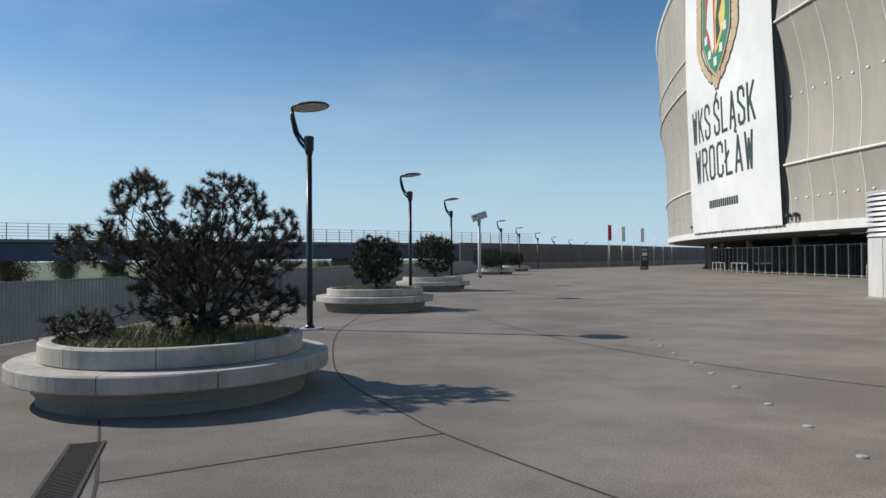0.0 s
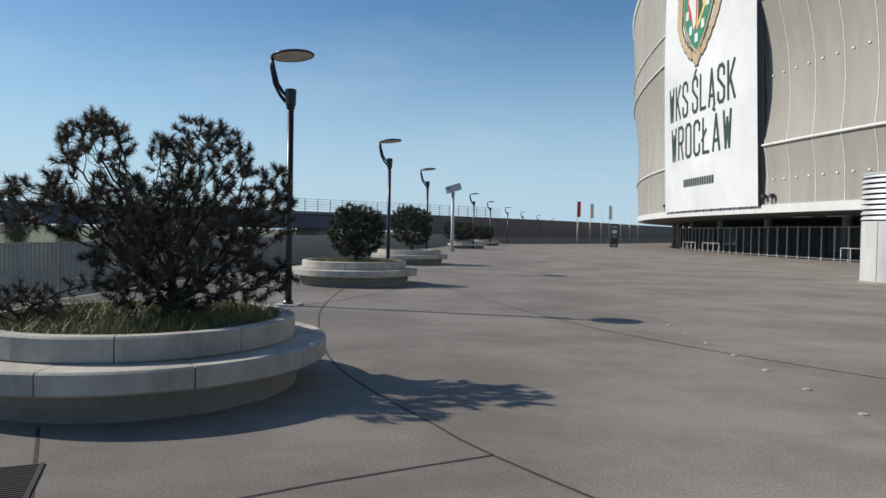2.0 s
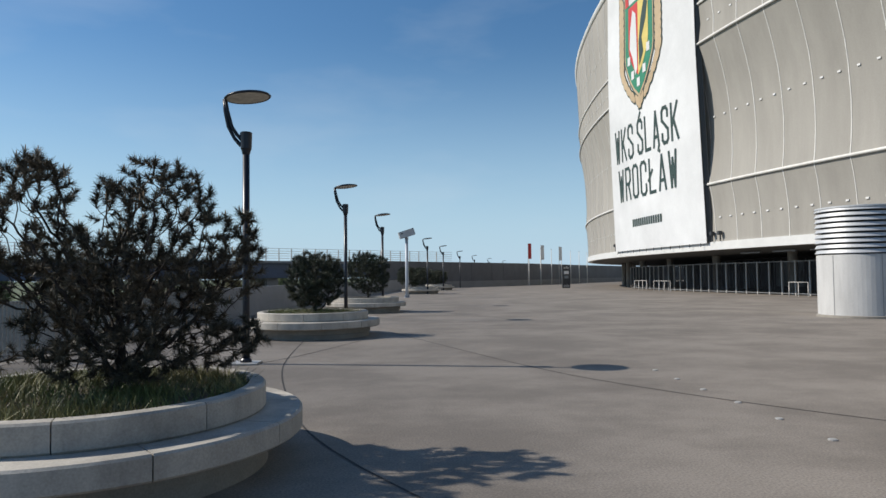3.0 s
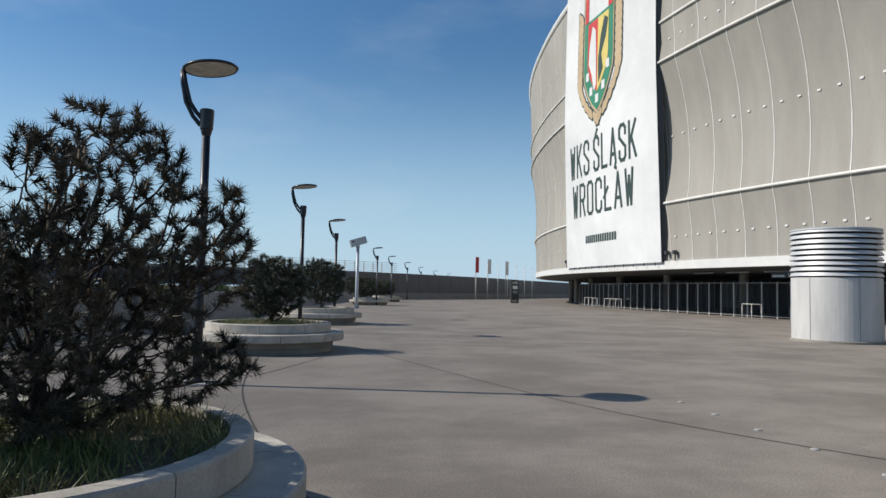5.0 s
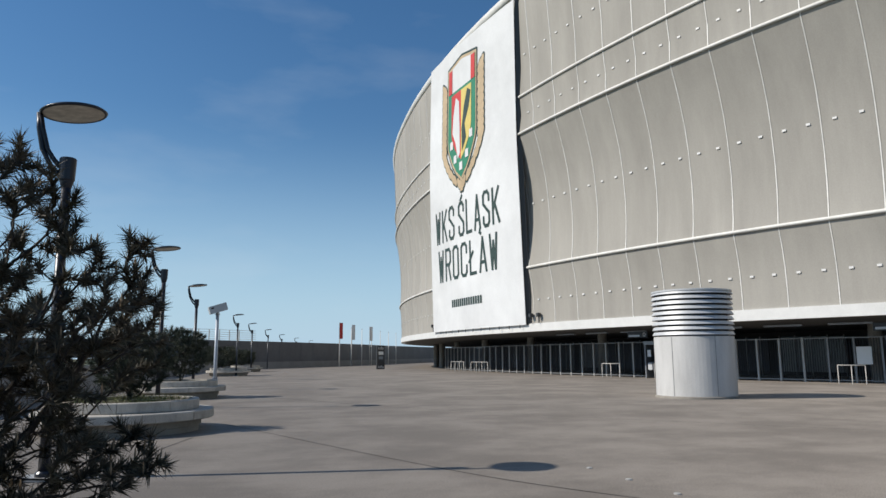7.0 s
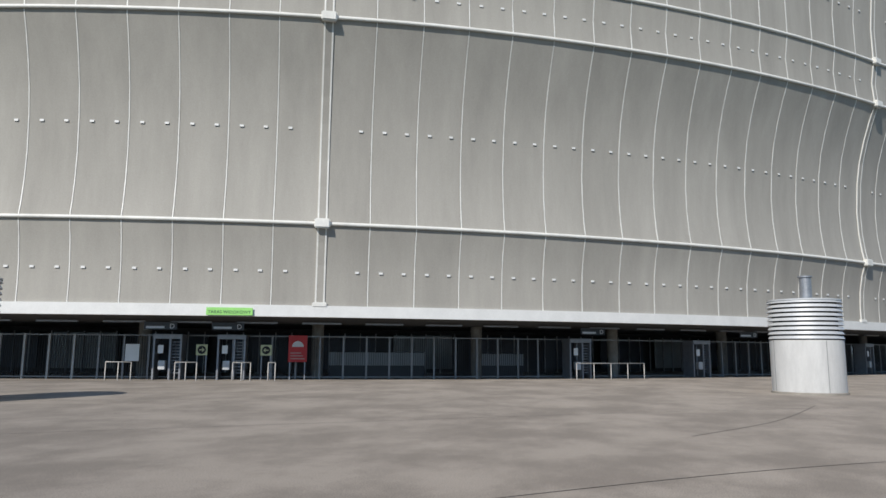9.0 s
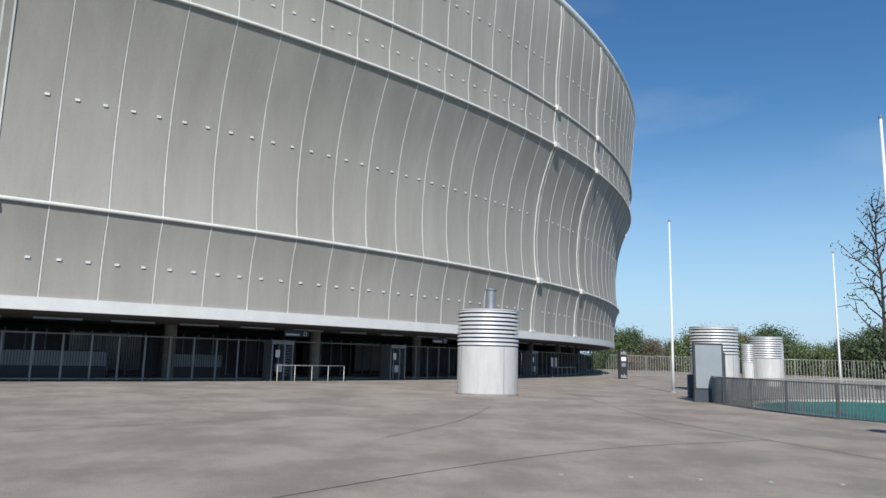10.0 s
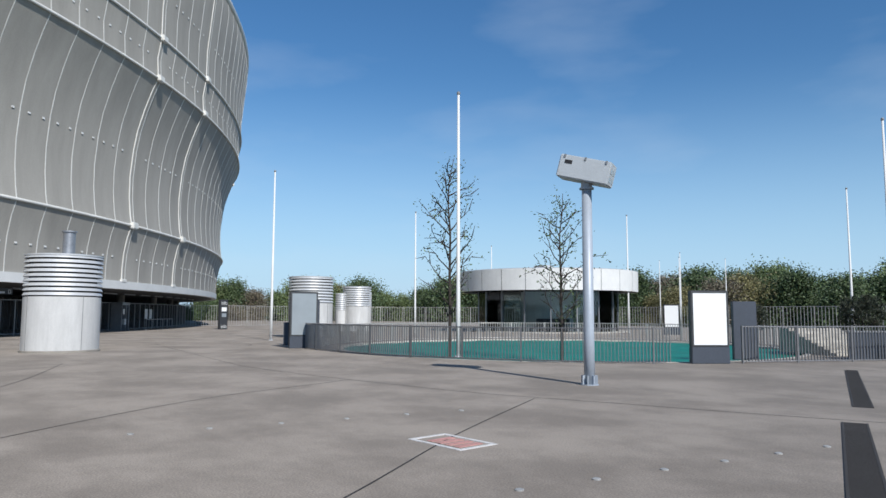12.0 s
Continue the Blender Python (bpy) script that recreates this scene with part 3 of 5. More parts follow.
def speaker_pole(x, y, rz, tilt, label):
    t = thing("speaker_pole", label, "loudspeaker", (x, y, 0), rz, group="loudspeaker poles")
    part("post", lathe([(0.125, 0.02), (0.125, 1.0), (0.115, 4.7)], 20, cap=True), M_GREYPAINT, t, smooth=True)
    part("flange", lathe([(0.12, 4.55), (0.17, 4.56), (0.17, 4.60), (0.13, 4.61), (0.13, 4.72), (0, 4.72)], 18), M_GREYPAINT, t)
    for i in range(8):
        part("foot_fin", bx(0.11, 0.19, -0.012, 0.012, 0, 0.22, m=pose(0, 0, 0, 0, 0, i * 45)), M_GREYPAINT, t)
    part("foot_plate", lathe([(0.0, 0.0), (0.21, 0.0), (0.21, 0.02), (0.0, 0.02)], 20), M_GREYPAINT, t)
    m = pose(0, 0, 5.0, 0, tilt, 0)
    b = part("box", bx(-0.62, 0.62, -0.3, 0.3, -0.27, 0.27, bevel=0.025, m=m), M_SPK, t, "pale grey loudspeaker housing")
    part("port", bx(-0.48, -0.30, -0.306, -0.296, 0.06, 0.15, m=m), M_DARK, b)
    for xx in (-0.5, 0.0, 0.5):
        part("hook", bx(xx - 0.02, xx + 0.02, -0.32, -0.298, 0.2, 0.275, m=m), M_FENCE, b)
    for yy in (-0.13, 0.11):
        for zz in (-0.14, 0.06):
            part("mark_panel", bx(0.617, 0.626, yy - 0.08, yy + 0.08, zz - 0.05, zz + 0.07, m=m), M_POSTERG, b)
    return t


speaker_pole(12.5, -7.62, 206, 15, "grey steel pole with a tilted grey loudspeaker box")
speaker_pole(1.15, 56.8, 8, -18, "grey steel pole with a tilted dark loudspeaker box")


# ---- ventilation drums ----
def vent(x, y, r, h, pipe, label, rz=0):
    t = thing("ventilation_drum", label, "ventilation shaft", (x, y, 0), rz, group="ventilation drums on the plaza")
    k, lo = h / 3.98, 0.57 * h
    part("foot_ring", lathe([(r * 1.02, 0), (r * 1.02, 0.07), (r * 0.99, 0.09)], 64), M_CONC_DARK, t)
    part("concrete_base", lathe([(r * 0.985, 0.07), (r * 0.985, lo - 0.02), (r * 0.9, lo)], 64), M_DRUM, t, "white weather-streaked concrete base", smooth=False)
    for a in (200, 262, 318, 20, 110):
        part("panel_joint", bx(r * 0.975, r * 0.989, -0.012, 0.012, 0.09, lo - 0.03, m=pose(0, 0, 0, 0, 0, a)), M_FENCE, t)
    # near-black cylinder in place of the shade inside the louvres
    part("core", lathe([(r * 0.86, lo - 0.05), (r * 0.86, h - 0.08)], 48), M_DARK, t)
    n = 9
    for i in range(n):
        z = lo + (h - lo) * i / n
        dz = (h - lo) / n
        part("louvre_ring", lathe([(r * 0.88, z + dz * 0.9), (r * 0.97, z + dz * 0.82), (r * 1.01, z + dz * 0.25), (r * 1.01, z + dz * 0.18), (r * 0.96, z + dz * 0.26), (r * 0.88, z + dz * 0.9)], 64), M_LOUVRE, t)
    part("lid", lathe([(r * 1.0, h - 0.06), (r * 1.0, h), (r * 0.9, h + 0.02), (0, h + 0.03)], 64), M_LOUVRE, t)
    if pipe:
        c = part("flue", lathe([(0.24, h), (0.24, h + 1.0), (0.30, h + 1.02), (0.30, h + 1.08), (0.22, h + 1.08), (0.22, h + 0.5), (0, h + 0.5)], 28), M_STEEL, t, "shiny steel flue pipe", smooth=False)
        c.location = (0.15, -0.15, 0)
    return t


vent(18.06, 27.3, 1.47, 3.98, False, "round white concrete ventilation drum with grey louvre rings")
vent(34.7, -0.85, 1.47, 3.98, True, "round white concrete ventilation drum with louvres and a steel flue")
vent(43.4, -17.2, 1.47, 4.0, False, "round white ventilation drum with louvre rings")
vent(53.7, -27.3, 1.25, 3.9, False, "round white ventilation drum with louvre rings")
vent(54.0, -25.9, 0.5, 3.3, False, "slim white ventilation drum with louvre rings")
t = thing("roof_unit", "pale grey service box beside the ventilation drums", "service box", (60, -31.5, 0))
part("body", bx(-1.2, 1.2, -0.7, 0.7, 0, 3.6, bevel=0.03), M_LOUVRE, t)


# ---- stadium ----
SC = Vector((133.0, 72.5, 0))
stadium = thing("stadium", "large round stadium with a grey tensioned membrane facade", "stadium", tuple(SC))
R0, STEP = 110.0, 360 / 270
MAIN = -153.0
PROFILE = [(4.0, 0.0), (5.0, 0.0), (6.2, 0.08), (7.4, 0.3), (8.4, 0.6), (9.2, 0.45), (10.5, 0.32), (12.0, 0.3), (14.0, 0.48), (15.5, 0.75), (17.0, 1.2), (18.3, 1.68), (19.5, 2.2), (21.0, 2.1), (22.6, 2.35), (25.0, 2.35), (28.0, 2.65), (30.5, 2.9), (31.9, 2.8)]
RINGS = (8.4, 19.5, 22.6)


def lift(z, az):
    """The upper rings rise gently round the bowl."""
    az = (az - 28) % 360 - 332
    return z if z <= 8.4 else 8.4 + (z - 8.4) * (1 + 0.0033 * (min(max(az, -185), -100) + 152))


def offset(z):
    return float(np.interp(z, [p[0] for p in PROFILE], [p[1] for p in PROFILE]))


def on_facade(az, z, out=0.0):
    w = (az - 28) % 360 - 332
    r, a = R0 + offset(z) * float(np.interp(w, (-205, -175, -150, -100), (0.25, 0.64, 0.95, 1.14))) + out, radians(az)
    return Vector((r * math.cos(a), r * math.sin(a), lift(z, az)))


def panel_mesh(az, zs, gap=0.02, out=0.0):
    v, f = [], []
    for z in zs:
        for k in (gap, 0.5, 1 - gap):
            v.append(on_facade(az + STEP * k, z, out))
    for i in range(len(zs) - 1):
        for k in range(2):
            a = 3 * i + k
            f.append((a + 1, a, a + 3, a + 4))
    return v, f


def zone(z0, z1):
    return [z0, *[p[0] for p in PROFILE if z0 < p[0] < z1], z1]


ZONES = [zone(4.0, 8.4), zone(8.4, 19.5), zone(19.5, 22.6), zone(22.6, 31.9)]
NCOL = 270
FIRST, LAST = -32, 43
wall = part("facade", mesh_from("facade_core", *panel_mesh(-153, [4.0, 4.05]), M_FABRIC), M_FABRIC, stadium, "curved grey membrane facade")
rv, rf = [], []
for i in range(-40, NCOL - 40):
    az = MAIN + i * STEP
    for zs in ZONES:
        v, f = panel_mesh(az, zs)
        if FIRST <= i < LAST:
            part("membrane_panel", mesh_from("membrane_panel", v, f, M_FABRIC, True), M_FABRIC, wall)
        else:
            b = len(rv)
            rv += v
            rf += [tuple(b + q for q in fc) for fc in f]
rest = part("far_panels", mesh_from("far_panels", rv, rf, M_FABRIC, True), M_FABRIC, wall)
tagged(rest, kind="stuff")

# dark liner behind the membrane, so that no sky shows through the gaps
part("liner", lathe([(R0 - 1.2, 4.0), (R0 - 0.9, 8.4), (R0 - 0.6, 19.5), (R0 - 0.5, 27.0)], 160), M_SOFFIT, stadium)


def rib(az, zs, half, proud, name, material):
    """A strip up the facade, with its own depth."""
    v, f = [], []
    for z in zs:
        for side, out in ((-half, -0.03), (-half, proud), (half, proud), (half, -0.03)):
            v.append(on_facade(az + math.degrees(side / 111), z, out))
    for i in range(len(zs) - 1):
        for k in range(3):
            a = 4 * i + k
            f.append((a, a + 4, a + 5, a + 1))
    part(name, mesh_from(name, v, f, material), material, wall)


ALLZ = [p[0] for p in PROFILE]
MAINS = (0, 16, 20, -16, 36)
for i in range(FIRST, LAST):
    az = MAIN + i * STEP
    if i in MAINS:
        for s in (-0.22, 0.22):
            rib(az + math.degrees(s / 111), ALLZ, 0.045, 0.06, "main_rib", M_SEAM)
        rib(az, ALLZ, 0.17, 0.05, "main_web", M_FABRIC)
    else:
        rib(az, ALLZ, 0.034, 0.014, "seam", M_SEAM)


def ring_tube(z, r, name, out=0.05):
    v, f, n = [], [], 240
    for i in range(n):
        az = -180 + 360 * i / n
        for k in range(6):
            a = 2 * math.pi * k / 6
            p = on_facade(az, z, out + r * math.cos(a))
            p.z += r * 1.3 * math.sin(a)
            v.append(p)
    for i in range(n):
        for k in range(6):
            a, b = i * 6 + k, ((i + 1) % n) * 6 + k
            a2, b2 = i * 6 + (k + 1) % 6, ((i + 1) % n) * 6 + (k + 1) % 6
            f.append((a, b, b2, a2))
    return part(name, mesh_from(name, v, f, M_SEAM, True), M_SEAM, stadium, "white steel ring tube")


for z in RINGS:
    ring_tube(z, 0.085, "ring_tube")
ring_tube(31.9, 0.36, "top_ring", -0.1)
for i in MAINS:
    for z in RINGS:
        p = on_facade(MAIN + i * STEP, z, 0.12)
        part("ring_node", bx(-0.18, 0.18, -0.42, 0.42, -0.26, 0.26, bevel=0.06, m=Matrix.Translation(p) @ pose(0, 0, 0, 0, 0, MAIN + i * STEP)), M_SEAM, stadium)
    p = on_facade(MAIN + i * STEP, 4.05, 0.05)
    part("rib_foot", bx(-0.1, 0.1, -0.4, 0.4, -0.1, 0.16, bevel=0.04, m=Matrix.Translation(p) @ pose(0, 0, 0, 0, 0, MAIN + i * STEP)), M_SEAM, stadium)
# small white clamps on the cloth, two to a panel
cv, cf = [], []
for i in range(FIRST, LAST):
    for z in (5.85, 13.7, 21.0, 26.0):
        for k in (0.27, 0.76):
            if (k < 0.5 and i in MAINS) or (k > 0.5 and i + 1 in MAINS):
                continue
            c = on_facade(MAIN + (i + k) * STEP, z, 0.03)
            a = radians(MAIN + (i + k) * STEP)
            tx, n = Vector((-math.sin(a), math.cos(a), 0)), Vector((math.cos(a), math.sin(a), 0))
            b = len(cv)
            for d in (0, 0.05):
                for sx, sz in ((-1, -1), (1, -1), (1, 1), (-1, 1)):
                    cv.append(c + tx * sx * 0.105 + Vector((0, 0, sz * 0.058)) + n * d * 0.5)
            cf += [(b + 4, b + 5, b + 6, b + 7), (b, b + 1, b + 5, b + 4), (b + 1, b + 2, b + 6, b + 5), (b + 2, b + 3, b + 7, b + 6), (b + 3, b, b + 4, b + 7)]
cl = part("clamp_field", mesh_from("clamp_field", cv, cf, M_WHITE), M_WHITE, wall, "small white cable clamps")
tagged(cl, kind="stuff")
part("white_rim", lathe([(R0 - 0.5, 3.42), (R0 + 0.1, 3.42), (R0 + 0.12, 4.03), (R0 - 0.3, 4.05)], 240), M_WHITE, stadium, "broad white rim band under the membrane")
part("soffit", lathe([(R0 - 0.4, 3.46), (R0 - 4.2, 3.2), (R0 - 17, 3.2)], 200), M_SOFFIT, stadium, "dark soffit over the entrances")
part("inner_wall", lathe([(R0 - 15.2, 0), (R0 - 15.2, 3.3)], 200), M_GATE, stadium, "dark inner wall behind the gates")
part("bowl_roof", lathe([(R0 - 0.8, 28.0), (R0 - 20, 30.0), (R0 - 55, 28)], 120), M_GREYPAINT, stadium)


def polar(r, az, z=0.0):
    a = radians(az)
    return Vector((r * math.cos(a), r * math.sin(a), z))


col_me = None
for i in range(-12, 16):
    if col_me is None:
        ob = part("column", lathe([(0.36, 0), (0.36, 3.3)], 20), M_CONC_DARK, stadium, smooth=True)
        col_me = ob.data
    else:
        ob = new("column", col_me)
        ob.parent = stadium
    ob.location = polar(105.0, MAIN + i * 5.42)
# paired glass doors and lit panels in the inner wall
for i in range(-16, 26):
    az = MAIN + i * 3.6 + 1.2
    w = part("entrance_window", bx(-0.06, 0.06, -2.3, 2.3, 0.3, 2.8, m=pose(*polar(R0 - 14.6 if i % 3 else R0 - 13.8, az), 0, 0, az)), M_POSTERG if i % 4 == 1 else M_SLATE, stadium)
    for k in range(5):
        part("mullion", bx(-0.1, -0.02, -2.3 + k * 1.13, -2.22 + k * 1.13, 0.0, 2.9, m=pose(*polar(R0 - 13.6, az), 0, 0, az)), M_STEEL, w)

gate_fence = thing("gate_fence", "dark steel bar fence with gates round the stadium", "fence", tuple(SC))
bars = []
for k in range(int(84 / 0.072)):
    az = -186 + k * 0.072
    if -157.95 < az < -155.0 or -144.9 < az < -137.5 or -166.2 < az < -164.8:
        continue
    p = polar(106.2, az)
    bars.append((p.x, p.y, 0.08, 2.42, 0.011, 0.016, radians(az + 90)))
tagged(part("bar_infill", boxes_mesh("bar_infill", bars, M_GATE), M_GATE, gate_fence), kind="stuff")
pm = boxes_mesh("fence_post", [(0, 0, 0, 2.5, 0.05, 0.05, 0)], M_FENCE)
pw = boxes_mesh("fence_post", [(0, 0, 0, 2.5, 0.06, 0.06, 0)], M_FENCE_LT)
for k in range(0, 116):
    az = -186 + k * 0.735
    if -157.95 < az < -155.0 or -144.9 < az < -137.5:
        continue
    ob = new("fence_post", pw if az < -160 else pm)
    ob.parent, ob.location, ob.rotation_euler.z = gate_fence, polar(106.2, az), radians(az)
for z in (0.1, 2.42):
    part("rail", lathe([(106.18, z), (106.24, z), (106.24, z + 0.06), (106.18, z + 0.06), (106.18, z)], 90, a0=-186, a1=-102), M_FENCE, gate_fence)


# pale panels hung behind the bars, and papers
for az0, az1, z0, z1 in ((-152.6, -149.3, 0.75, 1.55), (-147.6, -145.6, 0.75, 1.5)):
    g = thing("covered_stand", "pale covered stand behind the gate bars", "stand", tuple(SC))
    part("cover", lathe([(104.2, z0), (104.2, z1), (103.6, z1 + 0.05)], 12, a0=az0, a1=az1), M_POSTERG, g)
    part("stand_front", lathe([(104.0, 0), (104.0, z0)], 12, a0=az0, a1=az1), M_GATE, g)


def turnstile(az):
    t = thing("turnstile", "full-height dark steel turnstile with horizontal arms", "turnstile", tuple(SC + polar(106.6, az)), az, group="turnstiles at the gate")
    for s in (-0.72, 0.72, 0.15):
        part("jamb", bx(-0.5, 0.5, s - 0.05, s + 0.05, 0, 2.3, bevel=0.01), M_STEEL, t)
    part("head_box", bx(-0.55, 0.55, -0.78, 0.78, 2.25, 2.5, bevel=0.02), M_STEEL, t)
    for i in range(11):
        part("arm", bx(0.2, 0.26, 0.2, 0.68, 0.35 + i * 0.17, 0.40 + i * 0.17), M_STEEL, t)
    part("rotor", lathe([(0.06, 0.1), (0.06, 2.25)], 12), M_STEEL, t)
    part("ticket_box", bx(0.3, 0.62, -0.42, -0.05, 0.55, 1.05, bevel=0.02), M_LOUVRE, t)
    part("notice", bx(0.5, 0.515, -0.5, -0.2, 1.45, 1.9), M_POSTER, t)
    return t


for az in (-157.4, -155.55, -144.2, -165.5, -139.0, -128.0):
    turnstile(az)


def rails(az0, az1, n, r=108.2):
    t = thing("queue_barrier", "bright steel tube queue barrier before the gates", "barrier", tuple(SC), group="queue barriers")
    a, b = polar(r, az0), polar(r, az1)
    v, f = tube([a + Vector((0, 0, 0.98)), b + Vector((0, 0, 0.98))], [0.03, 0.03], 8)
    part("top_rail", mesh_from("top_rail", v, f, M_FENCE_LT, True), M_FENCE_LT, t)
    for i in range(n):
        p = a.lerp(b, i / (n - 1))
        v, f = tube([p, p + Vector((0, 0, 0.98))], [0.028, 0.028], 8)
        part("post", mesh_from("post", v, f, M_FENCE_LT, True), M_FENCE_LT, t)


for az0, az1, n in ((-144.7, -142.1, 5), (-158.9, -158.2, 3), (-157.0, -156.4, 3), (-155.4, -154.9, 3), (-154.4, -154.2, 2), (-167.5, -166.6, 3), (-165, -164, 3), (-163.3, -162.4, 3), (-127, -123, 6), (-178, -176, 4), (-181, -179, 4)):
    rails(az0, az1, n)


def board(name, label, az, r, z0, z1, w, material, cat="sign", posts=False):
    t = thing(name, label, cat, tuple(SC + polar(r, az)), az)
    part("panel", bx(-0.02, 0.02, -w / 2, w / 2, z0, z1, bevel=0.005), material, t)
    if posts:
        for s in (-0.4, 0.4):
            part("leg", bx(-0.05, -0.02, s * w - 0.03, s * w + 0.03, 0, z0 + 0.3), M_STEEL, t)
    return t


UP = pose(0, 0, 0, 90, 0, 90)
s = board("green_sign", "green sign with dark lettering on the white rim", -155.4, 110.2, 3.45, 3.85, 2.35, M_SIGNG)
words("TARAS WIDOKOWY", 0.235, M_INK, "lettering", s, pose(0.024, 0, 3.54) @ UP)
s = board("red_sign", "red notice board with a white half-round symbol", -153.6, 106.9, 1.0, 2.5, 1.05, M_SIGNR, posts=True)
bm = bmesh.new()
vs = [bm.verts.new((0.026, 0.33 * math.cos(a / 12 * math.pi), 1.85 + 0.33 * math.sin(a / 12 * math.pi))) for a in range(13)]
bm.faces.new(vs)
part("symbol", bm, M_WHITE, s)
for i in range(3):
    part("text_bar", bx(0.022, 0.026, -0.4, 0.4 - 0.1 * i, 1.15 + i * 0.16, 1.22 + i * 0.16), M_ROADRED, s)
for az, sgn in ((-156.45, 1), (-154.55, -1)):
    s = board("arrow_sign", "cream sign with a black arrow disc", az, 106.7, 1.35, 1.95, 0.62, M_SIGNY, posts=True)
    d = lathe([(0.23, 0.0), (0.23, 0.006), (0.0, 0.006)], 24)
    bmesh.ops.transform(d, matrix=pose(0.02, 0, 1.65, 0, 90, 0), verts=d.verts)
    dd = part("disc", d, M_DARK, s)
    part("arrow_shaft", bx(0.028, 0.032, -0.13, 0.13, 1.62, 1.68), M_SIGNY, dd)
    for q in (-1, 1):
        part("arrow_barb", bx(0.028, 0.032, 0, 0.14, -0.03, 0.03, m=Matrix.Translation((0, sgn * 0.13, 1.65)) @ pose(0, 0, 0, (90 + 90 * sgn) + q * 40, 0, 0)), M_SIGNY, dd)
for az in (-157.4, -155.55, -144.2, -165.5, -137.5):
    s = board("gate_letter", "small dark hanging sign with a white letter", az, 108.6, 2.72, 3.12, 1.7, M_GATE)
    words("D", 0.36, M_WHITE, "lettering", s, pose(0.024, 0.6, 2.78) @ UP)
    part("bar", bx(0.021, 0.026, -0.75, 0.2, 2.78, 2.9), M_LOUVRE, s)
for az in (-158.5, -163.6, -124.5, -123.8):
    board("paper_notice", "white paper notice fixed on the gate", az, 106.5, 1.0, 1.95, 0.75, M_POSTER, "notice")
# ceiling lights under the rim, unlit strips
for i in range(30):
    az = -170 + i * 1.9
    s = thing("soffit_strip", "pale metal strip under the soffit", "ceiling strip", tuple(SC + polar(107.5, az)), az, group="soffit strips")
    part("strip", bx(-0.1, 0.1, -1.1, 1.1, 3.12, 3.22), M_STEEL, s)

# ---- banner ----
banner = thing("banner", "tall white club banner with emblem hung on the facade", "banner", tuple(SC))


def on_banner(u, v, out=0.0):
    az = (1 - v) * (-180.6 + 9.9 * u) + v * (-177.6 + 8.1 * u)
    r = R0 + float(np.interp(3.95 + 25.65 * v, (3.95, 18.6, 21.4, 29.6), (0.33, 1.76, 1.95, 2.45))) + out
    a = radians(az)
    return Vector((r * math.cos(a), r * math.sin(a), 3.95 + (29.6 - 3.95) * v))


def patch(us, vs, out):
    verts = [on_banner(u, v, out) for v in vs for u in us]
    n = len(us)
    return verts, [(i * n + k, i * n + k + 1, (i + 1) * n + k + 1, (i + 1) * n + k) for i in range(len(vs) - 1) for k in range(n - 1)]


part("cloth", mesh_from("cloth", *patch(np.linspace(0, 1, 13), np.linspace(0, 1, 21), 0), M_BANNER, True), M_BANNER, banner)
part("back_cloth", mesh_from("back_cloth", *patch(np.linspace(0, 1, 13), np.linspace(0, 1, 21), -0.03), M_BANNER, True), M_BANNER, banner)


def poly(points, out, material, name, parent=None):
    vs = [on_banner(u, v, out) for u, v in points]
    part(name, mesh_from(name, vs, [tuple(range(len(vs)))], material), material, parent or banner)


GLYPHS = {
    "W": [[(0, 1), (0.25, 0), (0.5, 0.8), (0.75, 0), (1, 1)]],
    "K": [[(0, 0), (0, 1)], [(1, 1), (0.08, 0.42)], [(0.3, 0.58), (1, 0)]],
    "S": [[(1, 0.74), (1, 0.9), (0.75, 1), (0.25, 1), (0, 0.9), (0, 0.66), (1, 0.36), (1, 0.1), (0.75, 0), (0.25, 0), (0, 0.1), (0, 0.26)]],
    "L": [[(0, 1), (0, 0), (0.95, 0)]],
    "A": [[(0, 0), (0.5, 1), (1, 0)], [(0.2, 0.27), (0.8, 0.27)]],
    "R": [[(0, 0), (0, 1), (0.75, 1), (1, 0.9), (1, 0.6), (0.75, 0.5), (0, 0.5)], [(0.55, 0.5), (1, 0)]],
    "O": [[(0, 0.1), (0.25, 0), (0.75, 0), (1, 0.1), (1, 0.9), (0.75, 1), (0.25, 1), (0, 0.9), (0, 0.1)]],
    "C": [[(1, 0.72), (1, 0.9), (0.75, 1), (0.25, 1), (0, 0.9), (0, 0.1), (0.25, 0), (0.75, 0), (1, 0.1), (1, 0.28)]],
}
MARKS = {"\u015a": ("S", [(0.4, 1.09), (0.72, 1.22)]), "\u0104": ("A", [(0.95, 0), (0.8, -0.13), (1.02, -0.17)]), "\u0141": ("L", [(-0.2, 0.38), (0.5, 0.66)])}


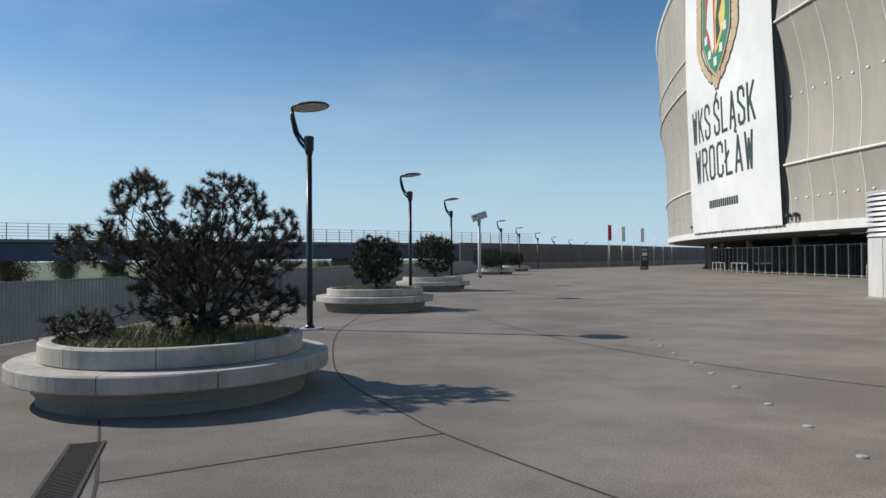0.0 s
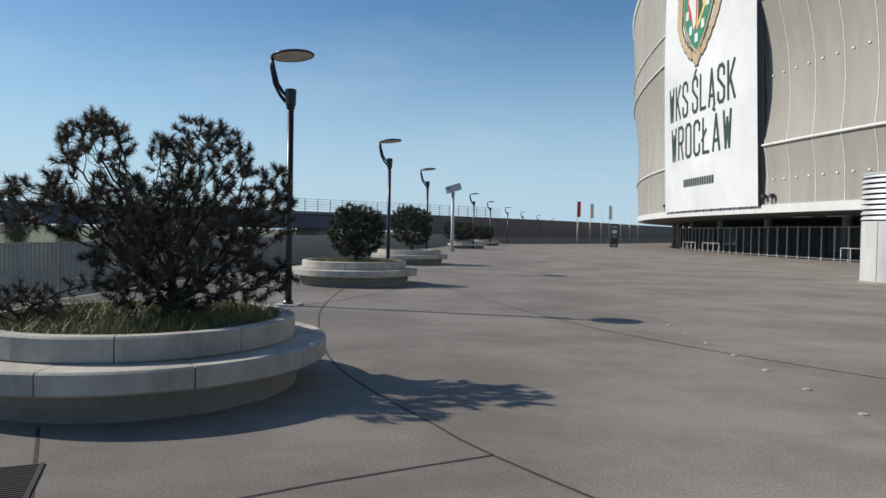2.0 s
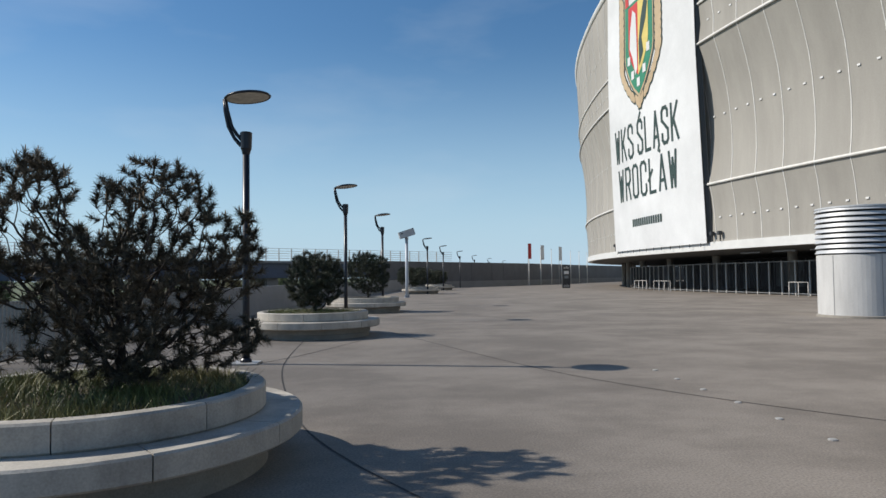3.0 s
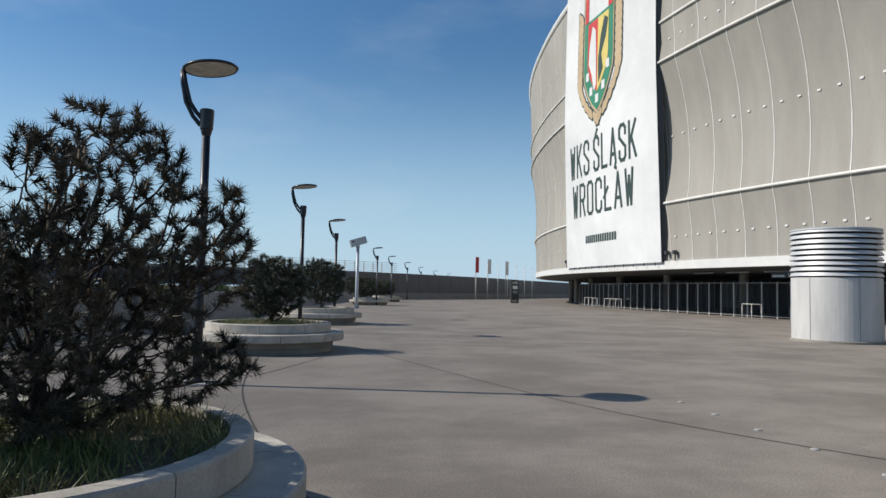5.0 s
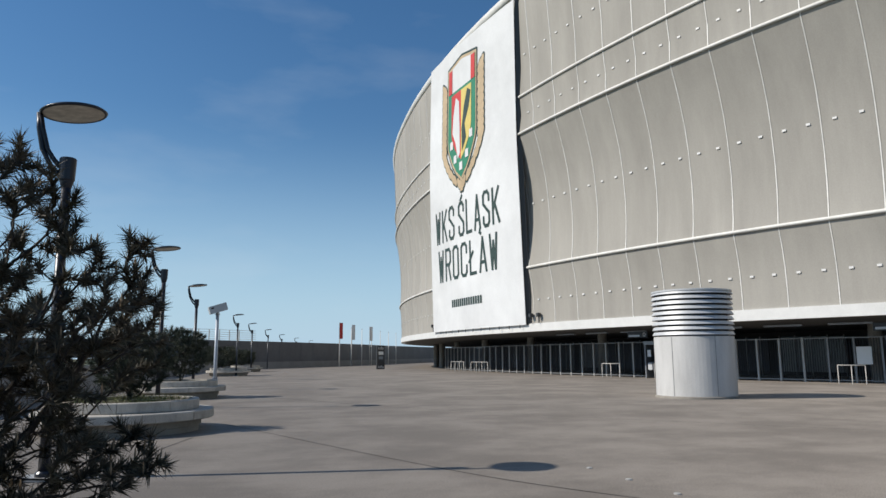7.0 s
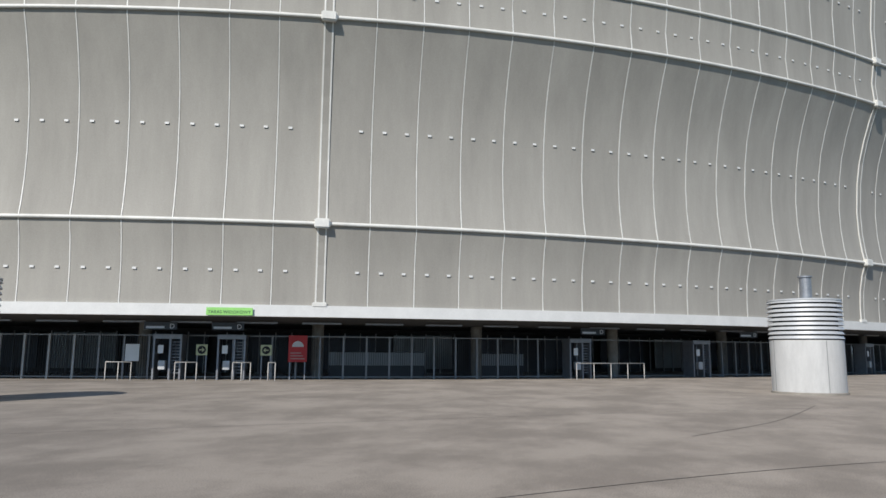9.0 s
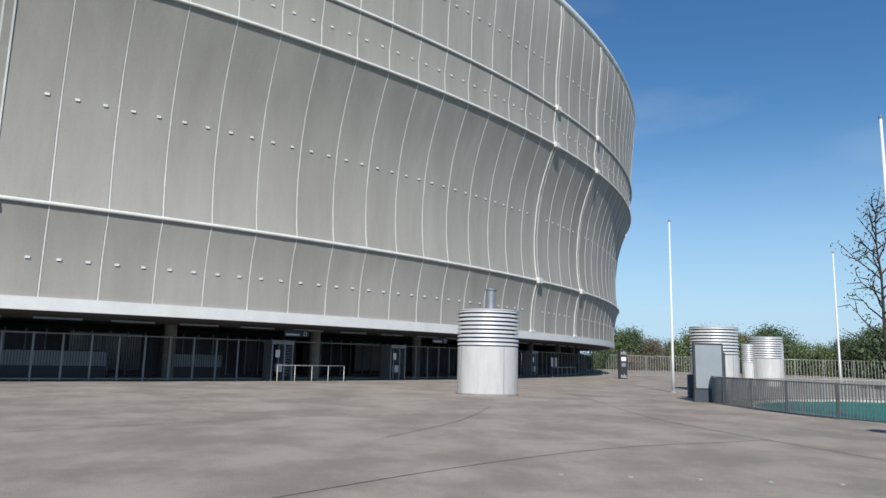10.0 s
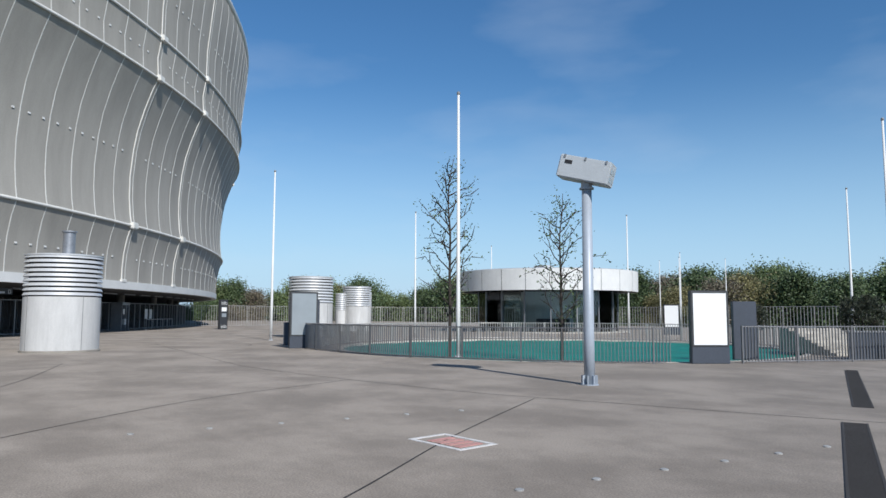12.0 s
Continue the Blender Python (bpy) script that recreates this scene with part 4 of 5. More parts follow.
def banner_word(text, u0, u1, v0, v1):
    """Condensed capitals drawn with strokes of even width, bent with the cloth."""
    cell = (u1 - u0) / len(text)
    w, h, tu = cell * 0.60, v1 - v0, 0.0155
    for k, ch in enumerate(text):
        base, mark = MARKS.get(ch, (ch, None))
        verts, faces = [], []
        for line in GLYPHS[base] + ([mark] if mark else []):
            for n, (p, q) in enumerate(zip(line, line[1:])):
                x0, y0, x1, y1 = (p[0] * w * 8.9, p[1] * h * 12.8, q[0] * w * 8.9, q[1] * h * 12.8)
                ln = math.hypot(x1 - x0, y1 - y0)
                ex, ey = (x1 - x0) / ln * 0.06, (y1 - y0) / ln * 0.06
                nx, ny = -(y1 - y0) / ln * tu * 4.6, (x1 - x0) / ln * tu * 4.6
                b = len(verts)
                for x, y in ((x0 - ex + nx, y0 - ey + ny), (x0 - ex - nx, y0 - ey - ny), (x1 + ex - nx, y1 + ey - ny), (x1 + ex + nx, y1 + ey + ny)):
                    verts.append(on_banner(u0 + k * cell + cell * 0.2 + x / 8.9, v0 + y / 12.8, 0.03 + 0.0015 * (n % 5)))
                faces.append((b, b + 1, b + 2, b + 3))
        part("letter", mesh_from("letter", verts, faces, M_INK), M_INK, banner)


banner_word("WKS", 0.08, 0.37, 0.335, 0.445)
banner_word("\u015aL\u0104SK", 0.40, 0.85, 0.335, 0.445)
banner_word("WROC\u0141AW", 0.11, 0.82, 0.19, 0.30)
for i in range(14):
    poly([(0.30 + i * 0.025, 0.085), (0.317 + i * 0.025, 0.085), (0.317 + i * 0.025, 0.112), (0.30 + i * 0.025, 0.112)], 0.03, M_INK, "letter_bar")


def shield(k, cu=0.465, top=0.93, bot=0.525, half=0.172):
    """Outline of a shield with a bowed top, shrunk by k."""
    h, mid = half * k, (top + bot) / 2 + 0.03
    right = []
    for s in np.linspace(0, 1, 14):
        v = top - (top - bot) * s
        right.append((cu + half * min(1, 1.6 * (1 - s ** 2.4)) ** 0.8, v))
    pts = [(cu, top + 0.018)] + right + [(2 * cu - u, v) for u, v in reversed(right[:-1])]
    return [(cu + (u - cu) * k, mid + (v - mid) * k) for u, v in pts]


emblem = part("emblem", mesh_from("emblem", [on_banner(u, v, 0.045) for u, v in shield(1.06)], [tuple(range(len(shield(1.06))))], M_INK), M_INK, banner, "green, red and yellow shield emblem with a tan wreath")
poly(shield(1.02), 0.055, M_TAN, "shield_edge", emblem)
poly(shield(0.97), 0.065, M_GREEN, "shield_band", emblem)
inner = shield(0.70)
poly([(u, min(v, 0.835)) for u, v in inner if u >= 0.464], 0.075, M_YELLOW, "shield_field", emblem)
poly([(u, min(v, 0.835)) for u, v in inner if u <= 0.466], 0.075, M_RED, "shield_field", emblem)
poly([(0.305, 0.845), (0.625, 0.845), (0.625, 0.925), (0.465, 0.942), (0.305, 0.925)], 0.076, M_BANNER, "shield_chief", emblem)
for a, b in ((0.305, 0.35), (0.58, 0.625)):
    poly([(a, 0.845), (b, 0.845), (b, 0.927), (a, 0.927)], 0.085, M_RED, "chief_block", emblem)
poly([(0.44, 0.80), (0.40, 0.82), (0.37, 0.76), (0.36, 0.70), (0.40, 0.66), (0.43, 0.60), (0.455, 0.62), (0.45, 0.72)], 0.085, M_BANNER, "white_figure", emblem)
poly([(0.48, 0.62), (0.53, 0.66), (0.51, 0.71), (0.56, 0.76), (0.58, 0.81), (0.54, 0.825), (0.50, 0.77), (0.475, 0.70)], 0.085, M_INK, "black_figure", emblem)
for i, (u, v) in enumerate(((0.348, 0.66), (0.395, 0.605), (0.465, 0.572), (0.535, 0.605), (0.582, 0.665))):
    poly([(u - 0.018, v - 0.014), (u + 0.018, v - 0.014), (u + 0.018, v + 0.014), (u - 0.018, v + 0.014)], 0.085, M_BANNER, "emblem_mark", emblem)
for s in (-1, 1):
    for i in range(15):
        k = i / 14
        v, u = 0.87 - 0.365 * k, 0.465 + s * (0.205 * min(1, 1.5 * (1 - k ** 2.6)) ** 0.8 + 0.004)
        for row in (0, 1):
            uu, vv = u + s * 0.026 * row, v + 0.010 * row
            for q, mm, o in ((1.3, M_INK, 0.040), (1.0, M_TAN, 0.05 + 0.001 * i + 0.0004 * row)):
                poly([(uu + q * 0.018 * math.cos(t) + q * s * 0.012 * math.sin(t), vv + q * 0.021 * math.sin(t)) for t in np.linspace(0, 5.7, 11)], o, mm, "wreath_leaf", emblem)
# dark strip from the cloth's right edge back towards the facade
v, f = [], []
for v_ in np.linspace(0, 1, 14):
    p = on_banner(1.0, v_, -0.1)
    q = on_banner(1.012, v_, -0.4)
    v += [p, q]
for i in range(13):
    f.append((2 * i, 2 * i + 1, 2 * i + 3, 2 * i + 2))
part("hem", mesh_from("hem", v, f, M_GATE), M_GATE, banner, "dark strip across the gap behind the cloth edge")
for i in range(12):
    p = on_banner((i + 0.5) / 12, 0, 0.02)
    part("tie", bx(-0.02, 0.02, -0.03, 0.03, -0.25, 0.02, m=Matrix.Translation(p)), M_GATE, banner)
for az in (-170.4, -169.9, -180.9):
    t = thing("floodlight", "small dark floodlight on the white rim", "floodlight", tuple(SC + polar(R0 + 0.2, az, 4.05)), az)
    part("bracket", bx(-0.04, 0.04, -0.04, 0.04, 0, 0.5), M_GATE, t)
    part("housing", bx(-0.12, 0.2, -0.14, 0.14, 0.45, 0.75, bevel=0.03), M_GATE, t)


# ---- left edge: railing, parapet, bridge, far wall ----
def picket_fence(name, label, pts, h, step, material, post_step=2.2, half=0.012, rail=True, depth=0.02):
    t = thing(name, label, "fence")
    line, acc, bars, posts, last = curve_pts(pts, 0.15), 0.0, [], [], None
    prev, nb, np_ = line[0], 0.0, 0.0
    for q in line[1:]:
        seg = (q - prev).length
        d = (q - prev).normalized()
        a = math.atan2(d.y, d.x)
        while nb <= acc + seg:
            p = prev + d * (nb - acc)
            bars.append((p.x, p.y, 0.06, h, half, depth, a))
            nb += step
        while np_ <= acc + seg:
            p = prev + d * (np_ - acc)
            posts.append((p.x, p.y, a))
            np_ += post_step
        acc += seg
        prev = q
    if len(bars) <= 300:
        me = boxes_mesh("picket", [(0, 0, 0.06, h, half, depth, 0)], material)
        for b in bars:
            ob = new("picket", me)
            ob.parent, ob.location, ob.rotation_euler.z = t, (b[0], b[1], 0), b[6]
    else:
        tagged(part("pickets", boxes_mesh("pickets", bars, material), material, t), kind="stuff")
    me = boxes_mesh("post", [(0, 0, 0, h + 0.01, 0.025, 0.03, 0)], material)
    for x, y, a in posts:
        ob = new("post", me)
        ob.parent, ob.location, ob.rotation_euler.z = t, (x, y, 0), a
    for z in (0.06, h - 0.03):
        v, f = tube([Vector((q.x, q.y, z)) for q in line[::4]], [0.022] * len(line[::4]), 4)
        part("rail", mesh_from("rail", v, f, material), material, t)
    return t


picket_fence("edge_railing", "grey flat-bar steel railing along the plaza edge", [(-6.6, -6), (-6.8, 4), (-6.62, 12.85), (-6.5, 14.9), (-6.2, 17.9), (-5.85, 27)], 1.22, 0.115, M_FENCE, half=0.012, depth=0.035)
par = thing("parapet", "smooth grey concrete parapet wall", "wall", kind="structure")
part("wall_face", strip([(-5.8, 27), (-5.4, 35), (-4.6, 48), (-3.2, 62), (-1.0, 80), (1.8, 96)], 0.25, 1.25), M_GWALL, par)
bm = strip([(-5.8, 27), (-5.4, 35), (-4.6, 48), (-3.2, 62), (-1.0, 80), (1.8, 96)], 0.25, 0.0)
ret = bmesh.ops.extrude_face_region(bm, geom=bm.faces[:])
bmesh.ops.translate(bm, vec=(0, 0, 1.245), verts=[g for g in ret["geom"] if isinstance(g, bmesh.types.BMVert)])
part("wall_body", bm, M_GWALL, par)

far = thing("noise_barrier", "long dark grey barrier wall beyond the plaza", "wall", kind="structure")
pts = curve_pts([(-2.5, 92), (4, 100), (14, 112), (26, 128), (42, 155), (70, 190), (120, 225)], 4)
for a, b in zip(pts, pts[1:]):
    d = b - a
    m = pose(a.x, a.y, 0, 0, 0, math.degrees(math.atan2(d.y, d.x)))
    part("barrier_panel", bx(0, d.length - 0.05, -0.1, 0.1, 0, 3.7, m=m), M_BARRIER, far)
    part("barrier_plinth", bx(0, d.length, -0.2, 0.12, 0, 0.9, m=m), M_GWALL, far)

bridge = thing("viaduct", "far road viaduct with dark blue girder and mesh parapet", "bridge")
A, B = Vector((-95, 62)), Vector((6, 150))
d = B - A
m = pose(A.x, A.y, 0, 0, 0, math.degrees(math.atan2(d.y, d.x)))
part("girder", bx(0, d.length, -5, 5, 1.6, 4.1, bevel=0.1, m=m), M_BLUE, bridge, "dark blue steel girder")
part("deck", bx(0, d.length, -5.6, 5.6, 4.1, 4.5, m=m), M_GWALL, bridge)
for i in range(int(d.length / 2.4)):
    part("parapet_post", bx(i * 2.4, i * 2.4 + 0.12, -5.5, -5.38, 4.5, 6.6, m=m), M_FENCE_LT, bridge)
for z in (4.9, 5.3, 5.7, 6.1, 6.55):
    part("parapet_rail", bx(0, d.length, -5.47, -5.41, z, z + 0.06, m=m), M_FENCE_LT, bridge)
for i in range(5):
    part("pier", bx(8 + i * 28, 10.5 + i * 28, -4, 4, -5, 1.6, bevel=0.2, m=m), M_GWALL, bridge)


# ---- flag poles ----
def flagpole(x, y, h=10.2):
    t = thing("flagpole", "tall slim white flagpole without a flag", "flagpole", (x, y, 0), group="white flagpoles")
    part("base", lathe([(0.14, 0), (0.14, 0.03), (0.085, 0.05)], 16), M_LOUVRE, t)
    part("mast", lathe([(0.08, 0.0), (0.078, 2), (0.045, h - 0.1)], 14, cap=True), M_WHITE, t, smooth=True)
    part("finial", lathe([(0.0, h - 0.12), (0.065, h - 0.09), (0.075, h - 0.03), (0.04, h + 0.03), (0, h + 0.04)], 12), M_FENCE, t)
    return t


fp = flagpole(40.53, -13.04)
for x, y in ((22.1, -11.85), (48.6, -29.8), (38.2, -44.9), (20.7, -45.3), (12.9, -28.4), (55.5, -81), (66, -92), (57, -96), (60, -88), (66, -55)):
    copy_thing(fp, pose(x, y, 0))
far_pole = flagpole(21, 118, 6.4)
for i in range(1, 7):
    copy_thing(far_pole, pose(21 + i * 2.9, 118 + i * 5, 0))
for x, y, mm, lab in ((20.2, 114.0, M_SIGNR, "red"), (23.6, 121.0, M_WHITE, "white"), (28.2, 128.0, M_WHITE, "white")):
    t = thing("feather_flag", "narrow upright " + lab + " cloth flag on a thin pole", "flag", (x, y, 0), group="narrow flags at the plaza end")
    part("mast", lathe([(0.05, 0), (0.03, 6.9)], 8, cap=True), M_FENCE_LT, t)
    part("cloth", bx(0.03, 0.55, -0.01, 0.01, 4.3, 6.8, bevel=0.004), mm, t)


# ---- sunken court with green net, fences, trees ----
court = thing("court_net", "wrinkled green netting stretched over the sunken court", "netting", (HOLE.x, HOLE.y, 0))
bm = bmesh.new()
bmesh.ops.create_grid(bm, x_segments=70, y_segments=70, size=10.9)
for v in bm.verts:
    v.co.z = -0.09 + 0.05 * noise.noise(v.co * 0.45) + 0.03 * noise.noise(v.co * 1.7)
bmesh.ops.delete(bm, geom=[v for v in bm.verts if v.co.xy.length > 10.95], context="VERTS")
part("net", bm, M_TEAL, court, smooth=True)
rim = part("court_rim", lathe([(10.55, -0.5), (10.62, 0.0), (10.66, 0.012), (10.9, 0.012), (10.9, 0.0)], 96), M_CONC, None)
rim.location = (HOLE.x, HOLE.y, 0)
tagged(rim, "pale concrete kerb round the sunken court", "kerb", kind="structure")


def arc(c, r, a0, a1, n=40):
    return [(c[0] + r * math.cos(radians(a0 + (a1 - a0) * i / n)), c[1] + r * math.sin(radians(a0 + (a1 - a0) * i / n))) for i in range(n + 1)]


picket_fence("court_fence", "curved grey steel picket fence at the sunken court", [(31.6, -10.6), (30, -10.0), (24.5, -9.95), (20, -11.4), (16.5, -13.6), (15.2, -15.2)], 1.18, 0.115, M_COURT, half=0.011)
picket_fence("court_fence", "grey steel picket fence beside the stair", [(13.85, -17.3), (12.9, -19.4), (11.3, -22.5), (9.0, -27), (6.5, -31)], 1.25, 0.125, M_COURT, half=0.012)
picket_fence("court_fence", "curved grey steel picket fence on the far rim", arc(HOLE, 11.6, 65, -140), 1.05, 0.16, M_FENCE_LT, half=0.012)
picket_fence("mesh_fence", "tall light steel mesh fence at the plaza end", [(84, -22), (86, -34), (84, -50), (72, -64), (55, -68), (30, -70), (0, -66)], 2.5, 0.35, M_FENCE_LT, post_step=3.2, half=0.02)

# added low wall; dark panel colour stands in for the stairwell's shaded side
shaded = thing("retaining_wall", "low added wall behind the picket fence, coloured dark for its shade", "wall")
a, b = Vector((12.0, -22.4)), Vector((7.3, -31.0))
d = b - a
m = pose(a.x + 0.5, a.y, 0, 0, 0, math.degrees(math.atan2(d.y, d.x)))
for i in range(8):
    part("panel", bx(i * d.length / 8 + 0.01, (i + 1) * d.length / 8 - 0.01, -0.06, 0.06, 0, 0.98, bevel=0.008, m=m), M_SLATE, shaded)
part("coping", bx(0, d.length, -0.1, 0.1, 0.98, 1.03, bevel=0.008, m=m), M_GWALL, shaded)

# stair down beside the court, with pale stepped side walls
stair = thing("stone_stair", "pale stepped stone stair behind the picket fence", "stair")
for i in range(9):
    part("step", bx(0, 2.6, i * 0.34, 3.4, 0.0 + i * 0.115, 0.115 + i * 0.115, bevel=0.01, m=pose(13.6, -24.2, 0, 0, 0, -118)), M_CONC, stair)
for x, y, s in ((17.2, -37, 1.5), (12.5, -39, 1.3), (6.8, -44, 1.3)):
    p = planter(x, y, s)
    p.location.z = 0.0
for x, y, z, wide, high, seed in ((17.2, -37, 0.6, 2.6, 2.2, 21), (30.0, -50, 0.0, 3.0, 2.6, 22)):
    pine("mountain_pine", "rounded dark mountain pine in a far planter", x, y, z, round_lobes(wide, high), seed, 700, 0.15, 44, M_NEEDLE_D, needle=0.2, twig=0.006, depth=4)


def kiosk(x, y, rz, w, h, face, label):
    t = thing("advert_lightbox", label, "advertising panel", (x, y, 0), rz, group="advertising light boxes")
    part("plinth", bx(-w / 2, w / 2, -0.13, 0.13, 0, 0.55, bevel=0.015), M_SLATE, t)
    part("housing", bx(-w / 2, w / 2, -0.12, 0.12, 0.55, h, bevel=0.02), M_GATE, t)
    for s in (-1, 1):
        part("poster", bx(-w / 2 + 0.08, w / 2 - 0.08, s * 0.122 - 0.006, s * 0.122 + 0.006, 0.62, h - 0.09), face, t)
    return t


kiosk(14.5, -16.35, 53.5 + 180, 1.28, 2.42, M_POSTER, "dark free-standing advertising box with a blank white poster")
kiosk(31.4, -10.3, 76, 1.3, 2.62, M_POSTERG, "dark free-standing advertising box with a grey glass face")
kiosk(33.5, -44.0, 35 + 180, 1.2, 2.4, M_POSTER, "far free-standing box with a blank white poster")
for x, y, rz, w, h, lab in ((33.0, -11.3, 60, 1.3, 2.25, "plain dark blue steel panel beside the advertising box"), (14.75, -19.2, 50, 0.85, 2.1, "plain dark blue steel panel behind the advertising box"), (34.6, -11.4, 60, 0.9, 1.15, "low dark blue steel cabinet")):
    t = thing("steel_panel", lab, "panel", (x, y, 0), rz)
    part("sheet", bx(-w / 2, w / 2, -0.1, 0.1, 0, h, bevel=0.015), M_SLATE, t)


def totem(x, y, rz):
    t = thing("info_totem", "black information totem with white lettering", "sign", (x, y, 0), rz, group="information totems")
    part("slab", bx(-0.5, 0.5, -0.15, 0.15, 0, 2.9, bevel=0.02), M_GATE, t)
    words("info", 0.5, M_WHITE, "lettering", t, pose(0, -0.156, 2.4, 90, 0, 0))
    words("info", 0.5, M_WHITE, "lettering", t, pose(0, -0.156, 0.12, 90, 0, 0))
    part("picture", bx(-0.32, 0.32, -0.16, -0.15, 1.75, 2.15), M_POSTER, t)
    part("picture", bx(-0.28, 0.28, -0.16, -0.15, 1.2, 1.55), M_POSTERG, t)


totem(68.6, -21.3, -68)
totem(20.9, 89.5, 10)

# ---- pavilion ----
pav = thing("pavilion", "round glazed pavilion with a broad white panelled fascia", "pavilion", (46.0, -43.2, 0))
part("roof", lathe([(8.2, 5.35), (8.0, 5.42), (0, 5.5)], 72), M_LOUVRE, pav)
fas = part("fascia", lathe([(7.0, 3.62), (8.1, 3.6), (8.1, 5.3), (7.9, 5.3)], 72), M_SOFFIT, pav)
n = 24
first = None
for i in range(n):
    if first is None:
        ob = part("fascia_panel", lathe([(8.12, 3.58), (8.2, 3.58), (8.22, 5.36), (8.12, 5.36)], 5, a0=0.15, a1=360 / n - 0.15), M_WHITE, fas)
        first = ob.data
    else:
        ob = new("fascia_panel", first)
        ob.parent = fas
    ob.rotation_euler.z = radians(i * 360 / n)
for i in range(18):
    a = i * 20 + 5
    part("glass_pane", bx(6.28, 6.31, -1.06, 1.06, 0.1, 3.58, m=pose(0, 0, 0, 0, 0, a)), M_GLASS, pav)
    part("mullion", bx(6.22, 6.36, 1.07, 1.16, 0.0, 3.6, m=pose(0, 0, 0, 0, 0, a)), M_STEEL, pav)
part("floor_ring", lathe([(7.2, 0), (7.2, 0.1), (0, 0.1)], 48), M_CONC, pav)
part("core", lathe([(2.4, 0.1), (2.4, 3.6)], 24), M_WHITE, pav)
part("counter", bx(-4.6, -1.4, 2.2, 3.0, 0.1, 1.2, bevel=0.03), M_SLATE, pav)
part("roof_unit", bx(-1.6, -0.2, 1.0, 2.0, 5.45, 6.0, bevel=0.05), M_LOUVRE, pav)


# ---- trees ----
def leafy(rng, centres, spread, n, size):
    c = np.asarray(centres)
    pos = c[rng.integers(0, len(c), n)] + rng.normal(0, 1, (n, 3)) * spread
    a, b = rng.normal(0, 1, (n, 3)), rng.normal(0, 1, (n, 3))
    a /= np.linalg.norm(a, axis=1, keepdims=True)
    b = np.cross(a, b)
    b /= np.linalg.norm(b, axis=1, keepdims=True)
    s = size * rng.uniform(0.6, 1.3, (n, 1))
    v = np.stack([pos - a * s, pos - b * s * 0.5, pos + a * s, pos + b * s * 0.5], 1).reshape(-1, 3)
    return v, np.arange(4 * n).reshape(-1, 4)


def tree(x, y, z, high, wide, seed, material, leaves, size, label, name="tree", start=0.25, boughs=26, spread=0.35, group="", girth=0.016):
    rng = np.random.default_rng(seed)
    t = thing(name, label, "tree", (x, y, z), group=group)
    v, f, tips = [], [], []
    trunk = [Vector((0.02 * high * math.sin(i * 1.3 + seed) * (i / 8), 0.02 * high * math.cos(i * 1.7 + seed) * (i / 8), high * 0.97 * i / 8)) for i in range(9)]
    tube(trunk, [girth * high * (1 - 0.85 * i / 8) for i in range(9)], 8, v, f)
    for k in range(boughs):
        s = start + (0.93 - start) * (k + 0.5) / boughs
        q = s * 8
        p = trunk[int(q)].lerp(trunk[min(8, int(q) + 1)], q % 1)
        a = k * 2.4 + rng.uniform(-0.5, 0.5)
        env = math.sin(math.pi * min(1, 0.25 + 0.78 * (s - start) / (1 - start))) ** 0.7
        L = wide / 2 * env * rng.uniform(0.7, 1.15)
        d = Vector((math.cos(a), math.sin(a), 0.75))
        pts = [p]
        for i in range(4):
            d = (d + Vector(rng.normal(0, 0.2, 3)) + Vector((0, 0, 0.12))).normalized()
            pts.append(pts[-1] + d * L / 4)
            if i:
                e = (d + Vector(rng.normal(0, 0.7, 3))).normalized() * L * 0.35
                tube([pts[-1], pts[-1] + e * 0.5, pts[-1] + e], [0.003 * high, 0.002 * high, 0.001 * high], 4, v, f)
                tips.append(tuple(pts[-1] + e))
        tips += [tuple(q_) for q_ in pts[2:]]
        tube(pts, [girth * 0.375 * high * (1 - 0.75 * i / 4) for i in range(5)], 5, v, f)
    part("trunk", mesh_from("trunk", v, f, M_BARK, True), M_BARK, t)
    lv, lf = leafy(rng, tips, spread, leaves, size)
    part("crown", tri_mesh("crown", lv, lf, material), material, t)
    return t


